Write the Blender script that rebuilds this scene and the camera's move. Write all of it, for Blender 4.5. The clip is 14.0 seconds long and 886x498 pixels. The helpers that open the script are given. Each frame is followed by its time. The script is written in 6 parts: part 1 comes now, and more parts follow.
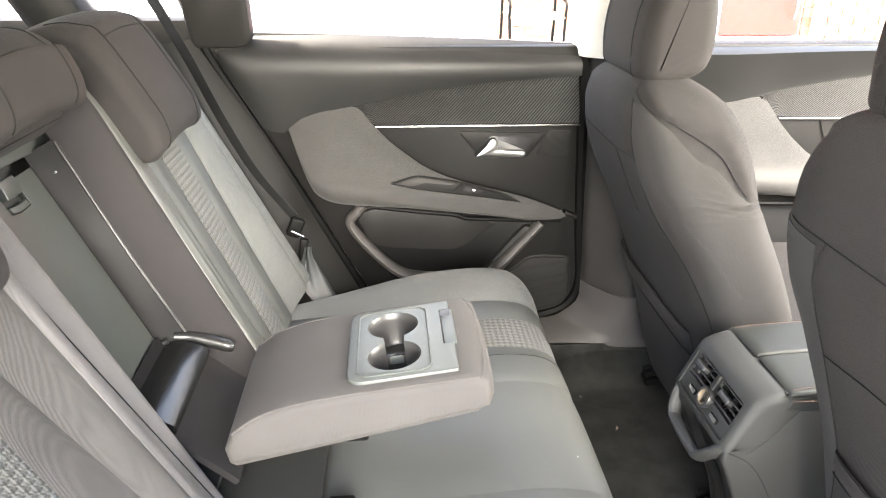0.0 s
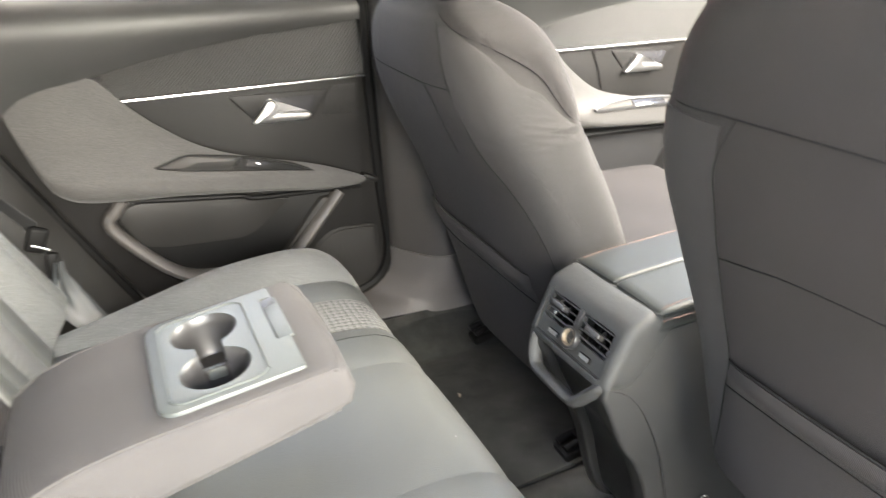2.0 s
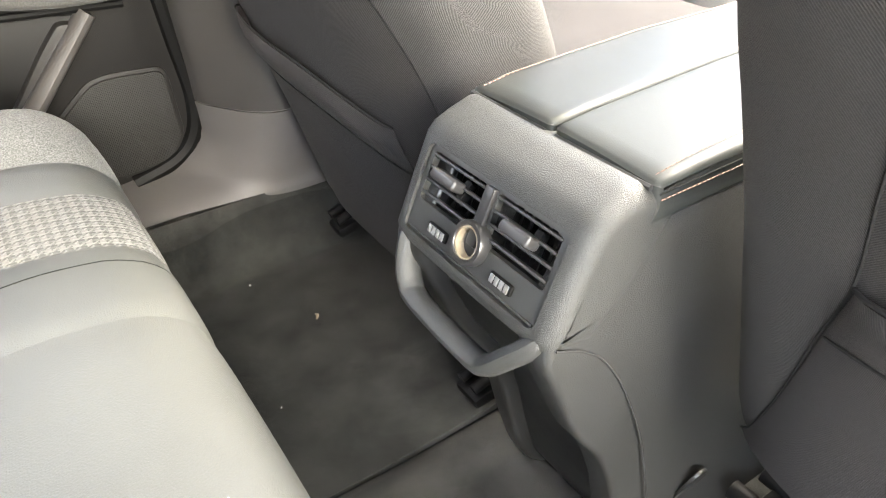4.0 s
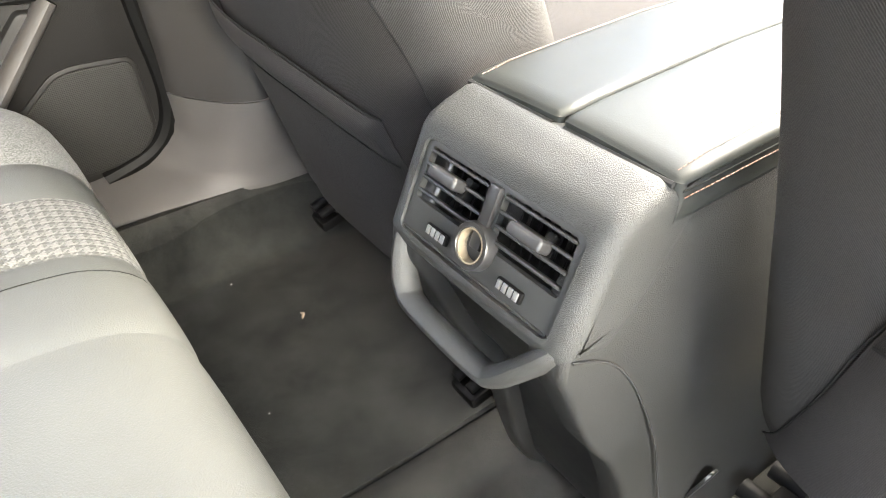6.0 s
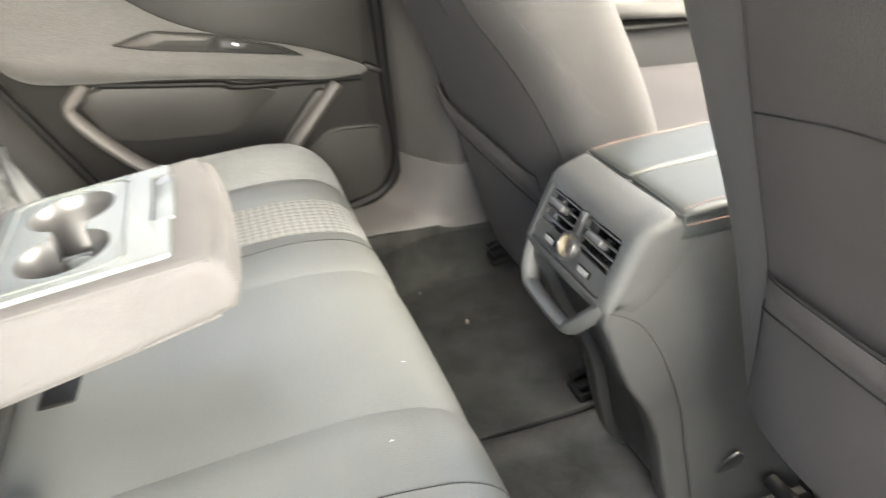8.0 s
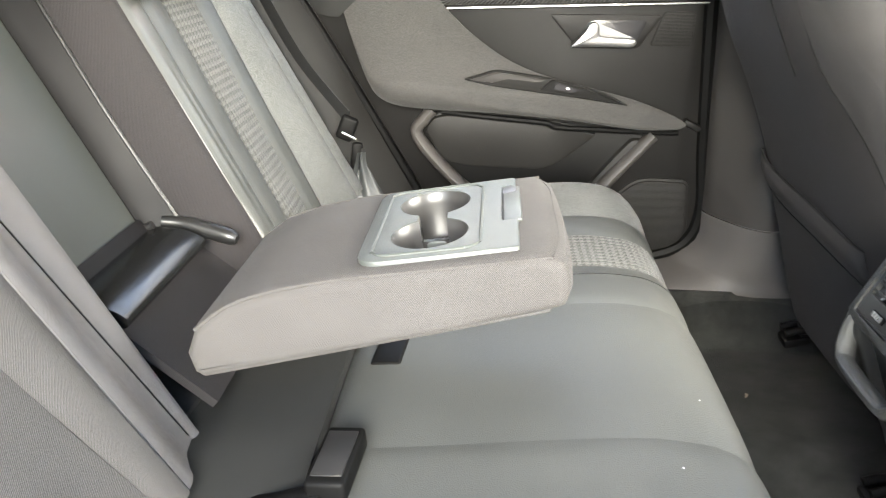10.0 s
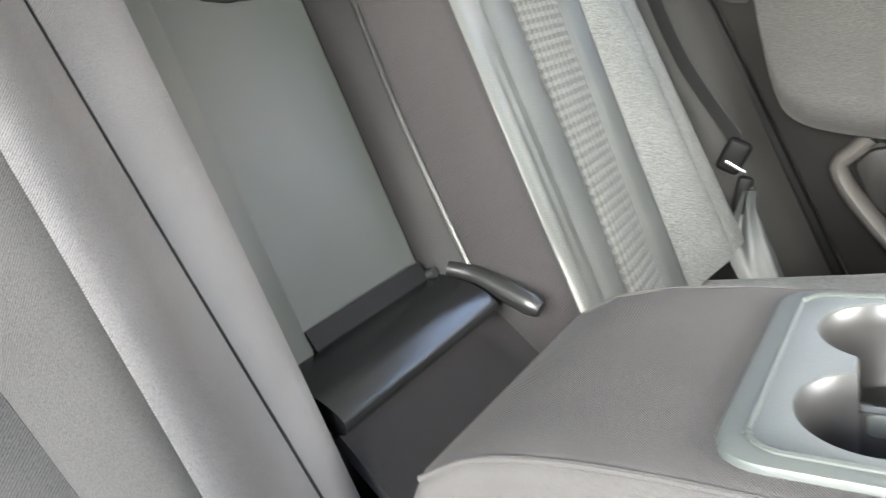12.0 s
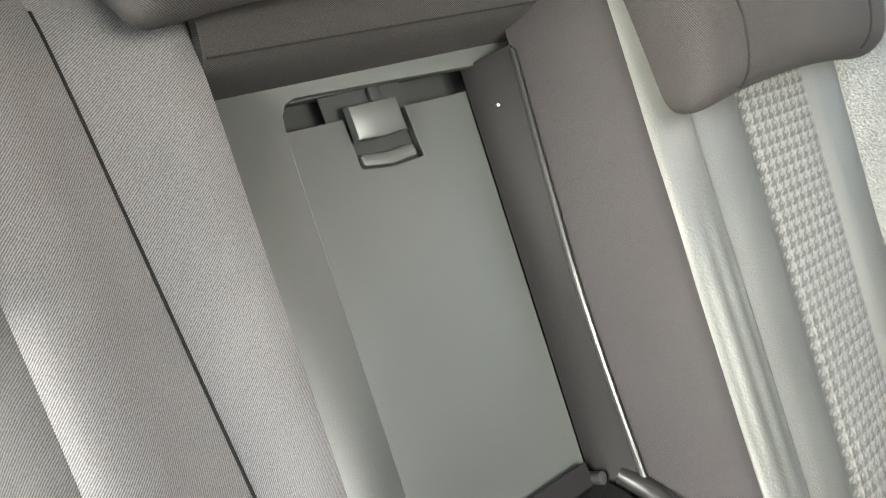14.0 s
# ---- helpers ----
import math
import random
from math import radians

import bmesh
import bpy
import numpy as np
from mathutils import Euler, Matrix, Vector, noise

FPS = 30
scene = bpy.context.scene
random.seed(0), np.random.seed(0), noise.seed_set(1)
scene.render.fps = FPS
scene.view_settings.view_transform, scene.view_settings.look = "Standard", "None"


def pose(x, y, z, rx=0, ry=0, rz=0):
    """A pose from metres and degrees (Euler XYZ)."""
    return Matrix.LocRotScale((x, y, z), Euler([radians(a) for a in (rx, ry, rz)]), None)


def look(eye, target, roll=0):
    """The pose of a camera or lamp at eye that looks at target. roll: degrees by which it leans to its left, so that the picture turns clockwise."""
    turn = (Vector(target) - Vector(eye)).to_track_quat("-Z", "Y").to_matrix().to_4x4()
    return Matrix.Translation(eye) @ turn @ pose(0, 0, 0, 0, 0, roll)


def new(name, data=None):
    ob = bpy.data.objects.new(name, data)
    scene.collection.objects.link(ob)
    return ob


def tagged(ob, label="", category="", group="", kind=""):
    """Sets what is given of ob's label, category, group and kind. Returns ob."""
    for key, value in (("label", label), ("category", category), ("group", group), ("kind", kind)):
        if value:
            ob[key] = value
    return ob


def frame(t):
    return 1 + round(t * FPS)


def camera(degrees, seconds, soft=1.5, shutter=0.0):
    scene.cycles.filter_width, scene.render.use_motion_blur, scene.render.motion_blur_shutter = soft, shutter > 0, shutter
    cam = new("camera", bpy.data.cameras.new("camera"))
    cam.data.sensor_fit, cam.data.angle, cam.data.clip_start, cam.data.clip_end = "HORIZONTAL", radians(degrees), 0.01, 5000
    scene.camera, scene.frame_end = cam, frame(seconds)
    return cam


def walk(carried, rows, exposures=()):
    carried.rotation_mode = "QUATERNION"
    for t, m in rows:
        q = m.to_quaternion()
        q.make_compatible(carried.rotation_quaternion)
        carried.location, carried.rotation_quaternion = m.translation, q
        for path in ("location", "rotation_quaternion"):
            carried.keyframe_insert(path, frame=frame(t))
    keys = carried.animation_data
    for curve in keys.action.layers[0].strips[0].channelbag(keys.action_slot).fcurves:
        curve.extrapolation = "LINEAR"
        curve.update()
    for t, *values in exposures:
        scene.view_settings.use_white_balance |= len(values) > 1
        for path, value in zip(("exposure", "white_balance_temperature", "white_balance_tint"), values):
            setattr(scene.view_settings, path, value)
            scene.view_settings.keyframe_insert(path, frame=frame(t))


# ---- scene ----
cam = camera(63.3, 14.0, 1.0, 0.4)
EXPOSURES = [(0.0, 4.78, 7350, 10), (2.0, 4.9, 7350, 9), (2.5, 4.89, 7400, 9), (3.0, 5.21, 7600, 9), (5.5, 5.61, 7600, 8), (6.5, 5.56, 7600, 8), (7.5, 5.46, 7700, 8), (8.5, 5.18, 7450, 7), (11.0, 4.78, 7150, 7), (11.5, 4.78, 7000, 6), (12.0, 4.78, 6850, 6), (12.5, 4.81, 6800, 5), (13.5, 4.92, 7100, 5), (14.0, 4.99, 7150, 5)]
PATH = [
    (0, (-0.017, 0.162, 1.05), (0.128, 1.996, 0.267), 0.4),
    (0.5, (-0.041, 0.185, 1.04), (0.161, 2.019, 0.269), -0.5),
    (1, (-0.085, 0.223, 1.012), (0.318, 2.034, 0.266), 0.0),
    (1.5, (-0.09, 0.268, 0.977), (0.482, 2.023, 0.208), 0.0),
    (2, (-0.057, 0.334, 0.944), (0.692, 1.998, 0.124), -1.7),
    (2.5, (0.058, 0.47, 0.824), (0.954, 1.979, -0.137), -2.8),
    (3, (0.148, 0.592, 0.72), (1.044, 2.01, -0.369), -2.4),
    (5.3, (0.232, 0.757, 0.693), (1.118, 2.097, -0.497), -2.5),
    (5.5, (0.225, 0.763, 0.691), (1.16, 2.068, -0.502), -1.8),
    (6, (0.226, 0.753, 0.691), (1.141, 2.075, -0.498), -2.2),
    (6.5, (0.221, 0.726, 0.706), (1.109, 2.078, -0.471), -2.3),
    (7, (0.193, 0.668, 0.729), (1.008, 2.082, -0.427), -3.1),
    (7.5, (0.153, 0.576, 0.757), (0.88, 2.083, -0.338), -3.4),
    (8, (0.119, 0.44, 0.796), (0.65, 2.109, -0.171), -2.9),
    (8.5, (0.054, 0.366, 0.836), (0.289, 2.162, -0.011), -1.5),
    (8.7, (0.053, 0.365, 0.825), (0.219, 2.178, -0.003), -0.8),
    (10.8, (0.034, 0.446, 0.758), (-0.263, 2.258, -0.035), -1.8),
    (11, (0.017, 0.483, 0.747), (-0.324, 2.279, -0.064), -1.3),
    (11.5, (-0.001, 0.609, 0.757), (-0.672, 2.307, -0.061), -1.8),
    (12, (-0.017, 0.684, 0.73), (-1.093, 2.207, 0.007), -4.7),
    (12.5, (-0.106, 0.7, 0.84), (-1.226, 2.113, -0.024), -6.4),
    (13, (-0.074, 0.769, 0.848), (-1.39, 2.016, 0.003), -8.4),
    (13.5, (-0.065, 0.812, 0.852), (-1.5, 1.951, 0.05), -6.7),
    (14, (-0.067, 0.834, 0.858), (-1.59, 1.883, 0.097), -6.4),
]
walk(cam, [(t, look(eye, target, roll)) for t, eye, target, roll in PATH], EXPOSURES)

# ---- light ----
world = bpy.data.worlds.new("sky")
scene.world = world
world.use_nodes = True
_nt = world.node_tree
_bg = _nt.nodes["Background"]
_sky = _nt.nodes.new("ShaderNodeTexSky")
_sky.sky_type = "NISHITA"
_sky.sun_disc = False
SUN_DIR = Vector((-0.45, -0.04, 0.88)).normalized()
_sky.sun_elevation = math.asin(SUN_DIR.z)
_sky.sun_rotation = math.atan2(SUN_DIR.x, SUN_DIR.y)
_sky.air_density, _sky.dust_density, _sky.ozone_density = 1.0, 3.0, 1.0
_nt.links.new(_sky.outputs[0], _bg.inputs[0])
_bg.inputs[1].default_value = 0.15
sun = new("sun", bpy.data.lights.new("sun", "SUN"))
sun.data.energy, sun.data.angle, sun.data.color = 1.6, radians(3.0), (1.0, 0.96, 0.91)
sun.matrix_world = look(SUN_DIR * 10, (0, 0, 0))


def sky_fill(name, eye, target, w, h, watts):
    """An added area lamp that stands in for sky light through an opening."""
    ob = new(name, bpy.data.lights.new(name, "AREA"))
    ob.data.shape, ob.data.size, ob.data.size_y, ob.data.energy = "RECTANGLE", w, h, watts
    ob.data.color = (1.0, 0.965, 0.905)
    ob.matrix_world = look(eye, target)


# added fill lamps: one well outside the near door, one at the windscreen
sky_fill("door_sky_fill", (0.36, -3.40, 2.00), (0.08, 1.1, 0.45), 2.6, 2.0, 60.0)
sky_fill("windscreen_sky_fill", (1.40, 0.95, 1.16), (1.05, 1.55, 0.50), 1.25, 0.55, 9.0)

CY = 1.05  # the car's centre line


# ---- materials ----
class Mat:
    """A small builder of node materials."""

    def __init__(self, name, color=(0.1, 0.1, 0.1), rough=0.5, metal=0.0, sheen=0.0, spec=0.5, coat=0.0):
        self.m = bpy.data.materials.new(name)
        self.m.use_nodes = True
        self.t = self.m.node_tree
        self.b = self.t.nodes["Principled BSDF"]
        self.set("Base Color", (*color, 1)), self.set("Roughness", rough), self.set("Metallic", metal)
        self.set("Specular IOR Level", spec), self.set("Sheen Weight", sheen), self.set("Sheen Roughness", 0.4)
        self.set("Coat Weight", coat)
        self.color = color
        self.height = None

    def set(self, key, v):
        self.b.inputs[key].default_value = v

    def node(self, kind):
        return self.t.nodes.new(kind)

    def link(self, a, b):
        self.t.links.new(a, b)

    def math(self, op, a, b=None, c=None):
        n = self.node("ShaderNodeMath")
        n.operation = op
        for i, v in enumerate((a, b, c)):
            if v is None:
                continue
            if isinstance(v, (int, float)):
                n.inputs[i].default_value = v
            else:
                self.link(v, n.inputs[i])
        return n.outputs[0]

    def coords(self, uv=False):
        n = self.node("ShaderNodeTexCoord")
        return n.outputs["UV" if uv else "Object"]

    def noise(self, scale, detail=3.0, rough=0.55, uv=False, vec=None):
        n = self.node("ShaderNodeTexNoise")
        n.inputs["Scale"].default_value, n.inputs["Detail"].default_value, n.inputs["Roughness"].default_value = scale, detail, rough
        self.link(vec if vec is not None else self.coords(uv), n.inputs["Vector"])
        return n.outputs["Fac"]

    def voronoi(self, scale, feature="F1", uv=False, out="Distance", even=False):
        n = self.node("ShaderNodeTexVoronoi")
        n.feature = feature
        n.inputs["Randomness"].default_value = 0.0 if even else 1.0
        n.inputs["Scale"].default_value = scale
        self.link(self.coords(uv), n.inputs["Vector"])
        return n.outputs[out]

    def wave(self, scale, direction="DIAGONAL", distortion=0.0, uv=False, vec=None):
        n = self.node("ShaderNodeTexWave")
        n.wave_type, n.bands_direction = "BANDS", direction
        n.inputs["Scale"].default_value, n.inputs["Distortion"].default_value = scale, distortion
        self.link(vec if vec is not None else self.coords(uv), n.inputs["Vector"])
        return n.outputs["Fac"]

    def ramp(self, fac, lo, hi, c0, c1):
        n = self.node("ShaderNodeMapRange")
        self.link(fac, n.inputs[0])
        n.inputs[1].default_value, n.inputs[2].default_value = lo, hi
        x = self.node("ShaderNodeMix")
        x.data_type = "RGBA"
        self.link(n.outputs[0], x.inputs[0])
        for i, c in ((6, c0), (7, c1)):
            if isinstance(c, tuple):
                x.inputs[i].default_value = (*c, 1)
            else:
                self.link(c, x.inputs[i])
        return x.outputs[2]

    def mixc(self, fac, c0, c1, blend="MIX"):
        x = self.node("ShaderNodeMix")
        x.data_type, x.blend_type = "RGBA", blend
        for i, c in ((0, fac), (6, c0), (7, c1)):
            if isinstance(c, tuple):
                x.inputs[i].default_value = (*c, 1)
            elif isinstance(c, (int, float)):
                x.inputs[i].default_value = c
            else:
                self.link(c, x.inputs[i])
        return x.outputs[2]

    def base(self, sock):
        self.link(sock, self.b.inputs["Base Color"])

    def rough(self, fac, lo, hi, r0, r1):
        n = self.node("ShaderNodeMapRange")
        self.link(fac, n.inputs[0])
        for i, v in enumerate((lo, hi, r0, r1)):
            n.inputs[i + 1].default_value = v
        self.link(n.outputs[0], self.b.inputs["Roughness"])

    def bump(self, h, dist, strength=1.0):
        n = self.node("ShaderNodeBump")
        n.inputs["Distance"].default_value, n.inputs["Strength"].default_value = dist, strength
        self.link(h, n.inputs["Height"])
        if self.height is not None:
            self.link(self.height, n.inputs["Normal"])
        self.height = n.outputs[0]
        self.link(self.height, self.b.inputs["Normal"])


def shade(c, k):
    return tuple(v * k for v in c)


def cloth(name, color, thread=0.0011, sheen=0.1, contrast=0.45):
    """A fine twill of pale and dark threads, in metres of the surface's own map."""
    m = Mat(name, color, 0.88, sheen=sheen, spec=0.12)
    w = m.wave(0.444 / thread, "DIAGONAL", 1.6, uv=True)
    n = m.noise(0.8 / thread, 2, 0.6, uv=True)
    big = m.noise(9, 4)
    f = m.math("ADD", m.math("MULTIPLY", w, 0.45), m.math("MULTIPLY", n, 0.55))
    c = m.ramp(f, 0.32, 0.68, shade(color, 1 - contrast), shade(color, 1 + contrast))
    m.base(m.mixc(1.0, c, m.ramp(big, 0.3, 0.7, (0.90, 0.90, 0.90), (1.08, 1.08, 1.08)), "MULTIPLY"))
    m.bump(f, 0.0006, 0.5)
    m.bump(big, 0.006, 0.25)
    return m.m


def heather(name, a, b):
    """A melange felt of light and dark fibres."""
    m = Mat(name, a, 0.9, sheen=0.06, spec=0.15)
    n = m.noise(620, 2, 0.75)
    n2 = m.noise(1500, 1, 0.6)
    f = m.math("ADD", m.math("MULTIPLY", n, 0.65), m.math("MULTIPLY", n2, 0.35))
    c = m.ramp(f, 0.42, 0.60, a, b)
    big = m.noise(14, 3)
    m.base(m.mixc(1.0, c, m.ramp(big, 0.3, 0.7, (0.9, 0.9, 0.9), (1.06, 1.06, 1.06)), "MULTIPLY"))
    m.bump(f, 0.0008, 0.5)
    return m.m


def houndstooth(name, dark, light, cell):
    """A true houndstooth: four dark and four light threads in a two-and-two twill."""
    m = Mat(name, dark, 0.85, sheen=0.08, spec=0.2)
    sep = m.node("ShaderNodeSeparateXYZ")
    m.link(m.coords(True), sep.inputs[0])
    i = m.math("FLOOR", m.math("MULTIPLY", sep.outputs[0], 8 / cell))
    j = m.math("FLOOR", m.math("MULTIPLY", sep.outputs[1], 8 / cell))
    warp = m.math("LESS_THAN", m.math("FLOORED_MODULO", i, 8.0), 4.0)
    weft = m.math("LESS_THAN", m.math("FLOORED_MODULO", j, 8.0), 4.0)
    over = m.math("LESS_THAN", m.math("FLOORED_MODULO", m.math("SUBTRACT", i, j), 4.0), 2.0)
    f = m.math("ADD", m.math("MULTIPLY", over, warp), m.math("MULTIPLY", m.math("SUBTRACT", 1.0, over), weft))
    n = m.noise(700, 2, uv=True)
    c = m.mixc(f, light, dark)
    m.base(m.mixc(0.5, c, m.ramp(n, 0.3, 0.7, shade(dark, 0.8), shade(light, 1.1)), "SOFT_LIGHT"))
    u = m.math("ABSOLUTE", m.math("SUBTRACT", m.math("FRACT", m.math("MULTIPLY", sep.outputs[0], 2 / cell)), 0.5))
    v = m.math("ABSOLUTE", m.math("SUBTRACT", m.math("FRACT", m.math("MULTIPLY", sep.outputs[1], 2 / cell)), 0.5))
    m.bump(m.math("ADD", m.math("ADD", u, v), m.math("MULTIPLY", f, -0.6)), 0.0016, 0.8)
    m.bump(n, 0.0006, 0.5)
    return m.m


def grained(name, color, rough=0.5, grain=900, depth=0.00035, spec=0.4, stain=0.12, pebble=0.0):
    """Moulded plastic or vinyl with a fine leather-like grain."""
    m = Mat(name, color, rough, spec=spec)
    v = m.voronoi(grain, "F1" if pebble else "SMOOTH_F1")
    n = m.noise(grain * 0.7, 2)
    big = m.noise(7, 4)
    c = m.ramp(big, 0.3, 0.7, shade(color, 1 - stain), shade(color, 1 + stain))
    fine = m.noise(grain * 1.6, 1)
    m.base(m.mixc(1.0, m.mixc(0.5, c, m.ramp(fine, 0.35, 0.65, (0.86, 0.86, 0.86), (1.10, 1.10, 1.10)), "MULTIPLY"), m.ramp(v, 0.10, 0.62, (1 + 0.2 * pebble,) * 3, (1 - 0.6 * pebble,) * 3), "MULTIPLY"))
    m.rough(big, 0.3, 0.7, rough - 0.05, rough + 0.06)
    m.bump(m.math("ADD", v, m.math("MULTIPLY", n, 0.4)), depth, 0.7)
    return m.m


def carpet(name, color):
    m = Mat(name, color, 0.95, sheen=0.03, spec=0.1)
    n = m.noise(900, 3, 0.7)
    big = m.noise(11, 5, 0.6)
    c = m.ramp(n, 0.3, 0.7, shade(color, 0.45), shade(color, 1.7))
    m.base(m.mixc(1.0, c, m.ramp(big, 0.34, 0.66, (0.5, 0.5, 0.5), (1.6, 1.57, 1.52)), "MULTIPLY"))
    m.bump(n, 0.003, 0.8)
    m.bump(big, 0.012, 0.35)
    return m.m


def plain(name, color, rough=0.5, metal=0.0, spec=0.5, coat=0.0, wear=0.08):
    m = Mat(name, color, rough, metal, spec=spec, coat=coat)
    big = m.noise(16, 4)
    m.base(m.ramp(big, 0.3, 0.7, shade(color, 1 - wear), shade(color, 1 + wear)))
    m.rough(m.noise(60, 3), 0.3, 0.7, max(rough - 0.02, 0.02), rough + 0.02)
    return m.m


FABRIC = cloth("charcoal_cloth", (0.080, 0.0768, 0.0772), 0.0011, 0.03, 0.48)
# charcoal cloth darkened for the shade on the near bolster's side
FABRIC_SHADED = cloth("shaded_side_cloth", (0.038, 0.0362, 0.0355), 0.0011, 0.02, 0.45)
FABRIC_ARM = cloth("taupe_cloth", (0.0505, 0.0478, 0.0463), 0.0011, 0.02, 0.46)
FRONT_CLOTH = cloth("black_cloth", (0.0195, 0.0180, 0.0177), 0.0011, 0.01, 0.50)
# ribbed seat cloth, its tone raised for light on the side panels
FRONT_RIB_LIT = cloth("ribbed_cloth_lit", (0.0245, 0.0234, 0.0229), 0.0013, 0.02, 0.42)
FLAP = cloth("flap_cloth", (0.0135, 0.0140, 0.0136), 0.0011, 0.0, 0.42)
FABRIC_MID = cloth("dark_grey_cloth", (0.0180, 0.0166, 0.0171), 0.0011, 0.01, 0.42)
LEATHER = grained("grey_leatherette", (0.0395, 0.0412, 0.0389), 0.52, 900, 0.0003, spec=0.3)
LEATHER_LT = grained("pale_leatherette", (0.047, 0.0489, 0.0463), 0.40, 500, 0.0003)
HEATHER = heather("heather_cloth", (0.036, 0.0372, 0.036), (0.125, 0.1285, 0.123))
HEATHER_DK = heather("door_heather_cloth", (0.028, 0.0272, 0.0268), (0.054, 0.0524, 0.0509))
HOUND = houndstooth("houndstooth_cloth", (0.057, 0.058, 0.0552), (0.132, 0.132, 0.1255), 0.0108)
PLASTIC = grained("black_plastic", (0.0115, 0.0112, 0.0108), 0.46, 760, 0.0003, spec=0.13)
HOUSING = grained("housing_plastic", (0.0318, 0.0325, 0.0311), 0.52, 1250, 0.0005, spec=0.36, pebble=0.8)
# housing grain in a darker tone, for shade between console and seat
SIDE_PLASTIC_SHADED = grained("shaded_side_plastic", (0.0205, 0.0209, 0.0201), 0.46, 1250, 0.0005, spec=0.34, pebble=0.7)
PLASTIC_DOOR = grained("door_plastic", (0.0074, 0.0071, 0.0069), 0.45, 900, 0.0003, spec=0.14)
PLASTIC_GREY = grained("grey_plastic", (0.095, 0.090, 0.087), 0.46, 900, 0.0003)
# door plastic lightened to grey for the light on the pocket rim
PLASTIC_RIM_LIT = grained("lit_rim_plastic", (0.041, 0.0384, 0.0369), 0.48, 900, 0.0003, spec=0.3)
# one pillar plastic in two tones: foot lit, panel above shaded
PILLAR_GREY = grained("pillar_plastic", (0.052, 0.0487, 0.0469), 0.60, 900, 0.0002, spec=0.35)
PILLAR_SHADED = grained("shaded_pillar_plastic", (0.024, 0.0224, 0.0216), 0.50, 900, 0.0002, spec=0.22)
VINYL_TOP = grained("door_vinyl", (0.0098, 0.0099, 0.0097), 0.44, 900, 0.00012, spec=0.28)
TRAY_GREY = grained("tray_plastic", (0.046, 0.0515, 0.0486), 0.44, 1200, 0.0002, spec=0.6, stain=0.05)
# recess plastic taken down to near-black to hold the wall's shade
WALL_SHADED = grained("shaded_wall_plastic", (0.0050, 0.0046, 0.0047), 0.45, 1200, 0.00015, spec=0.09, stain=0.06)
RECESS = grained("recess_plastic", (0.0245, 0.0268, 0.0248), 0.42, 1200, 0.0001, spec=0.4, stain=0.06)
GLOSSY = plain("piano_black", (0.02, 0.02, 0.022), 0.14, spec=0.6)
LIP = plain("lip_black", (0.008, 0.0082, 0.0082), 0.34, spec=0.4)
ROLL = plain("roll_black", (0.006, 0.0062, 0.0062), 0.22, spec=0.3)
SATIN = plain("satin_black", (0.014, 0.014, 0.0145), 0.32, spec=0.4)
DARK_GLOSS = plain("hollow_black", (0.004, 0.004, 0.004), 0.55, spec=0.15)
# near-black for hollows and hidden cores, their shade put into the colour
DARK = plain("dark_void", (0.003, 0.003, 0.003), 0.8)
RUBBER = plain("black_rubber", (0.0035, 0.0035, 0.0035), 0.5, spec=0.06)
CHROME = plain("satin_chrome", (0.72, 0.71, 0.70), 0.22, 1.0)
ALU = plain("brushed_metal", (0.36, 0.36, 0.36), 0.34, 1.0)
STEEL = plain("dark_steel", (0.004, 0.004, 0.004), 0.5, spec=0.08)
WELL = plain("well_plastic", (0.024, 0.0235, 0.0233), 0.36)
CARPET = carpet("grey_carpet", (0.0190, 0.0195, 0.0187))
MAT_BLACK = carpet("black_mat", (0.0122, 0.0129, 0.0124))
CREAM = plain("cream_plastic", (0.13, 0.105, 0.072), 0.5)
WHITE_MARK = plain("white_mark", (0.75, 0.75, 0.74), 0.45)
MARK_GREY = plain("grey_mark", (0.085, 0.086, 0.084), 0.45)
SEAM = plain("seam_thread", (0.010, 0.010, 0.010), 0.9, spec=0.05)
ORANGE = plain("orange_thread", (0.135, 0.060, 0.040), 0.7)
WEB_DARK = cloth("dark_webbing", (0.018, 0.0185, 0.019), 0.0022, 0.0, 0.2)
BELT_GLOSS = plain("belt_sheen", (0.027, 0.0295, 0.0305), 0.42, spec=0.4)
HEADLINER = cloth("headliner", (0.55, 0.54, 0.51), 0.002)


def twill_trim(name):
    m = Mat(name, (0.03, 0.03, 0.03), 0.42, spec=0.16)
    flip = m.node("ShaderNodeVectorMath")
    flip.operation = "MULTIPLY"
    flip.inputs[1].default_value = (1.0, -1.0, 1.0)
    m.link(m.coords(True), flip.inputs[0])
    w = m.wave(84, "DIAGONAL", 0.0, vec=flip.outputs[0])
    m.base(m.ramp(w, 0.3, 0.7, (0.0008, 0.0008, 0.0008), (0.026, 0.0255, 0.025)))
    m.bump(w, 0.0012, 0.8)
    return m.m


def grille_mat(name):
    m = Mat(name, (0.03, 0.03, 0.03), 0.6, spec=0.12)
    v = m.voronoi(390, "F1", uv=True, even=True)
    m.base(m.ramp(v, 0.26, 0.38, (0.0008, 0.0008, 0.0008), (0.018, 0.0175, 0.017)))
    m.bump(m.math("MINIMUM", v, 0.34), 0.002, 0.9)
    return m.m


TWILL = twill_trim("twill_trim")
GRILLE = grille_mat("speaker_mesh")


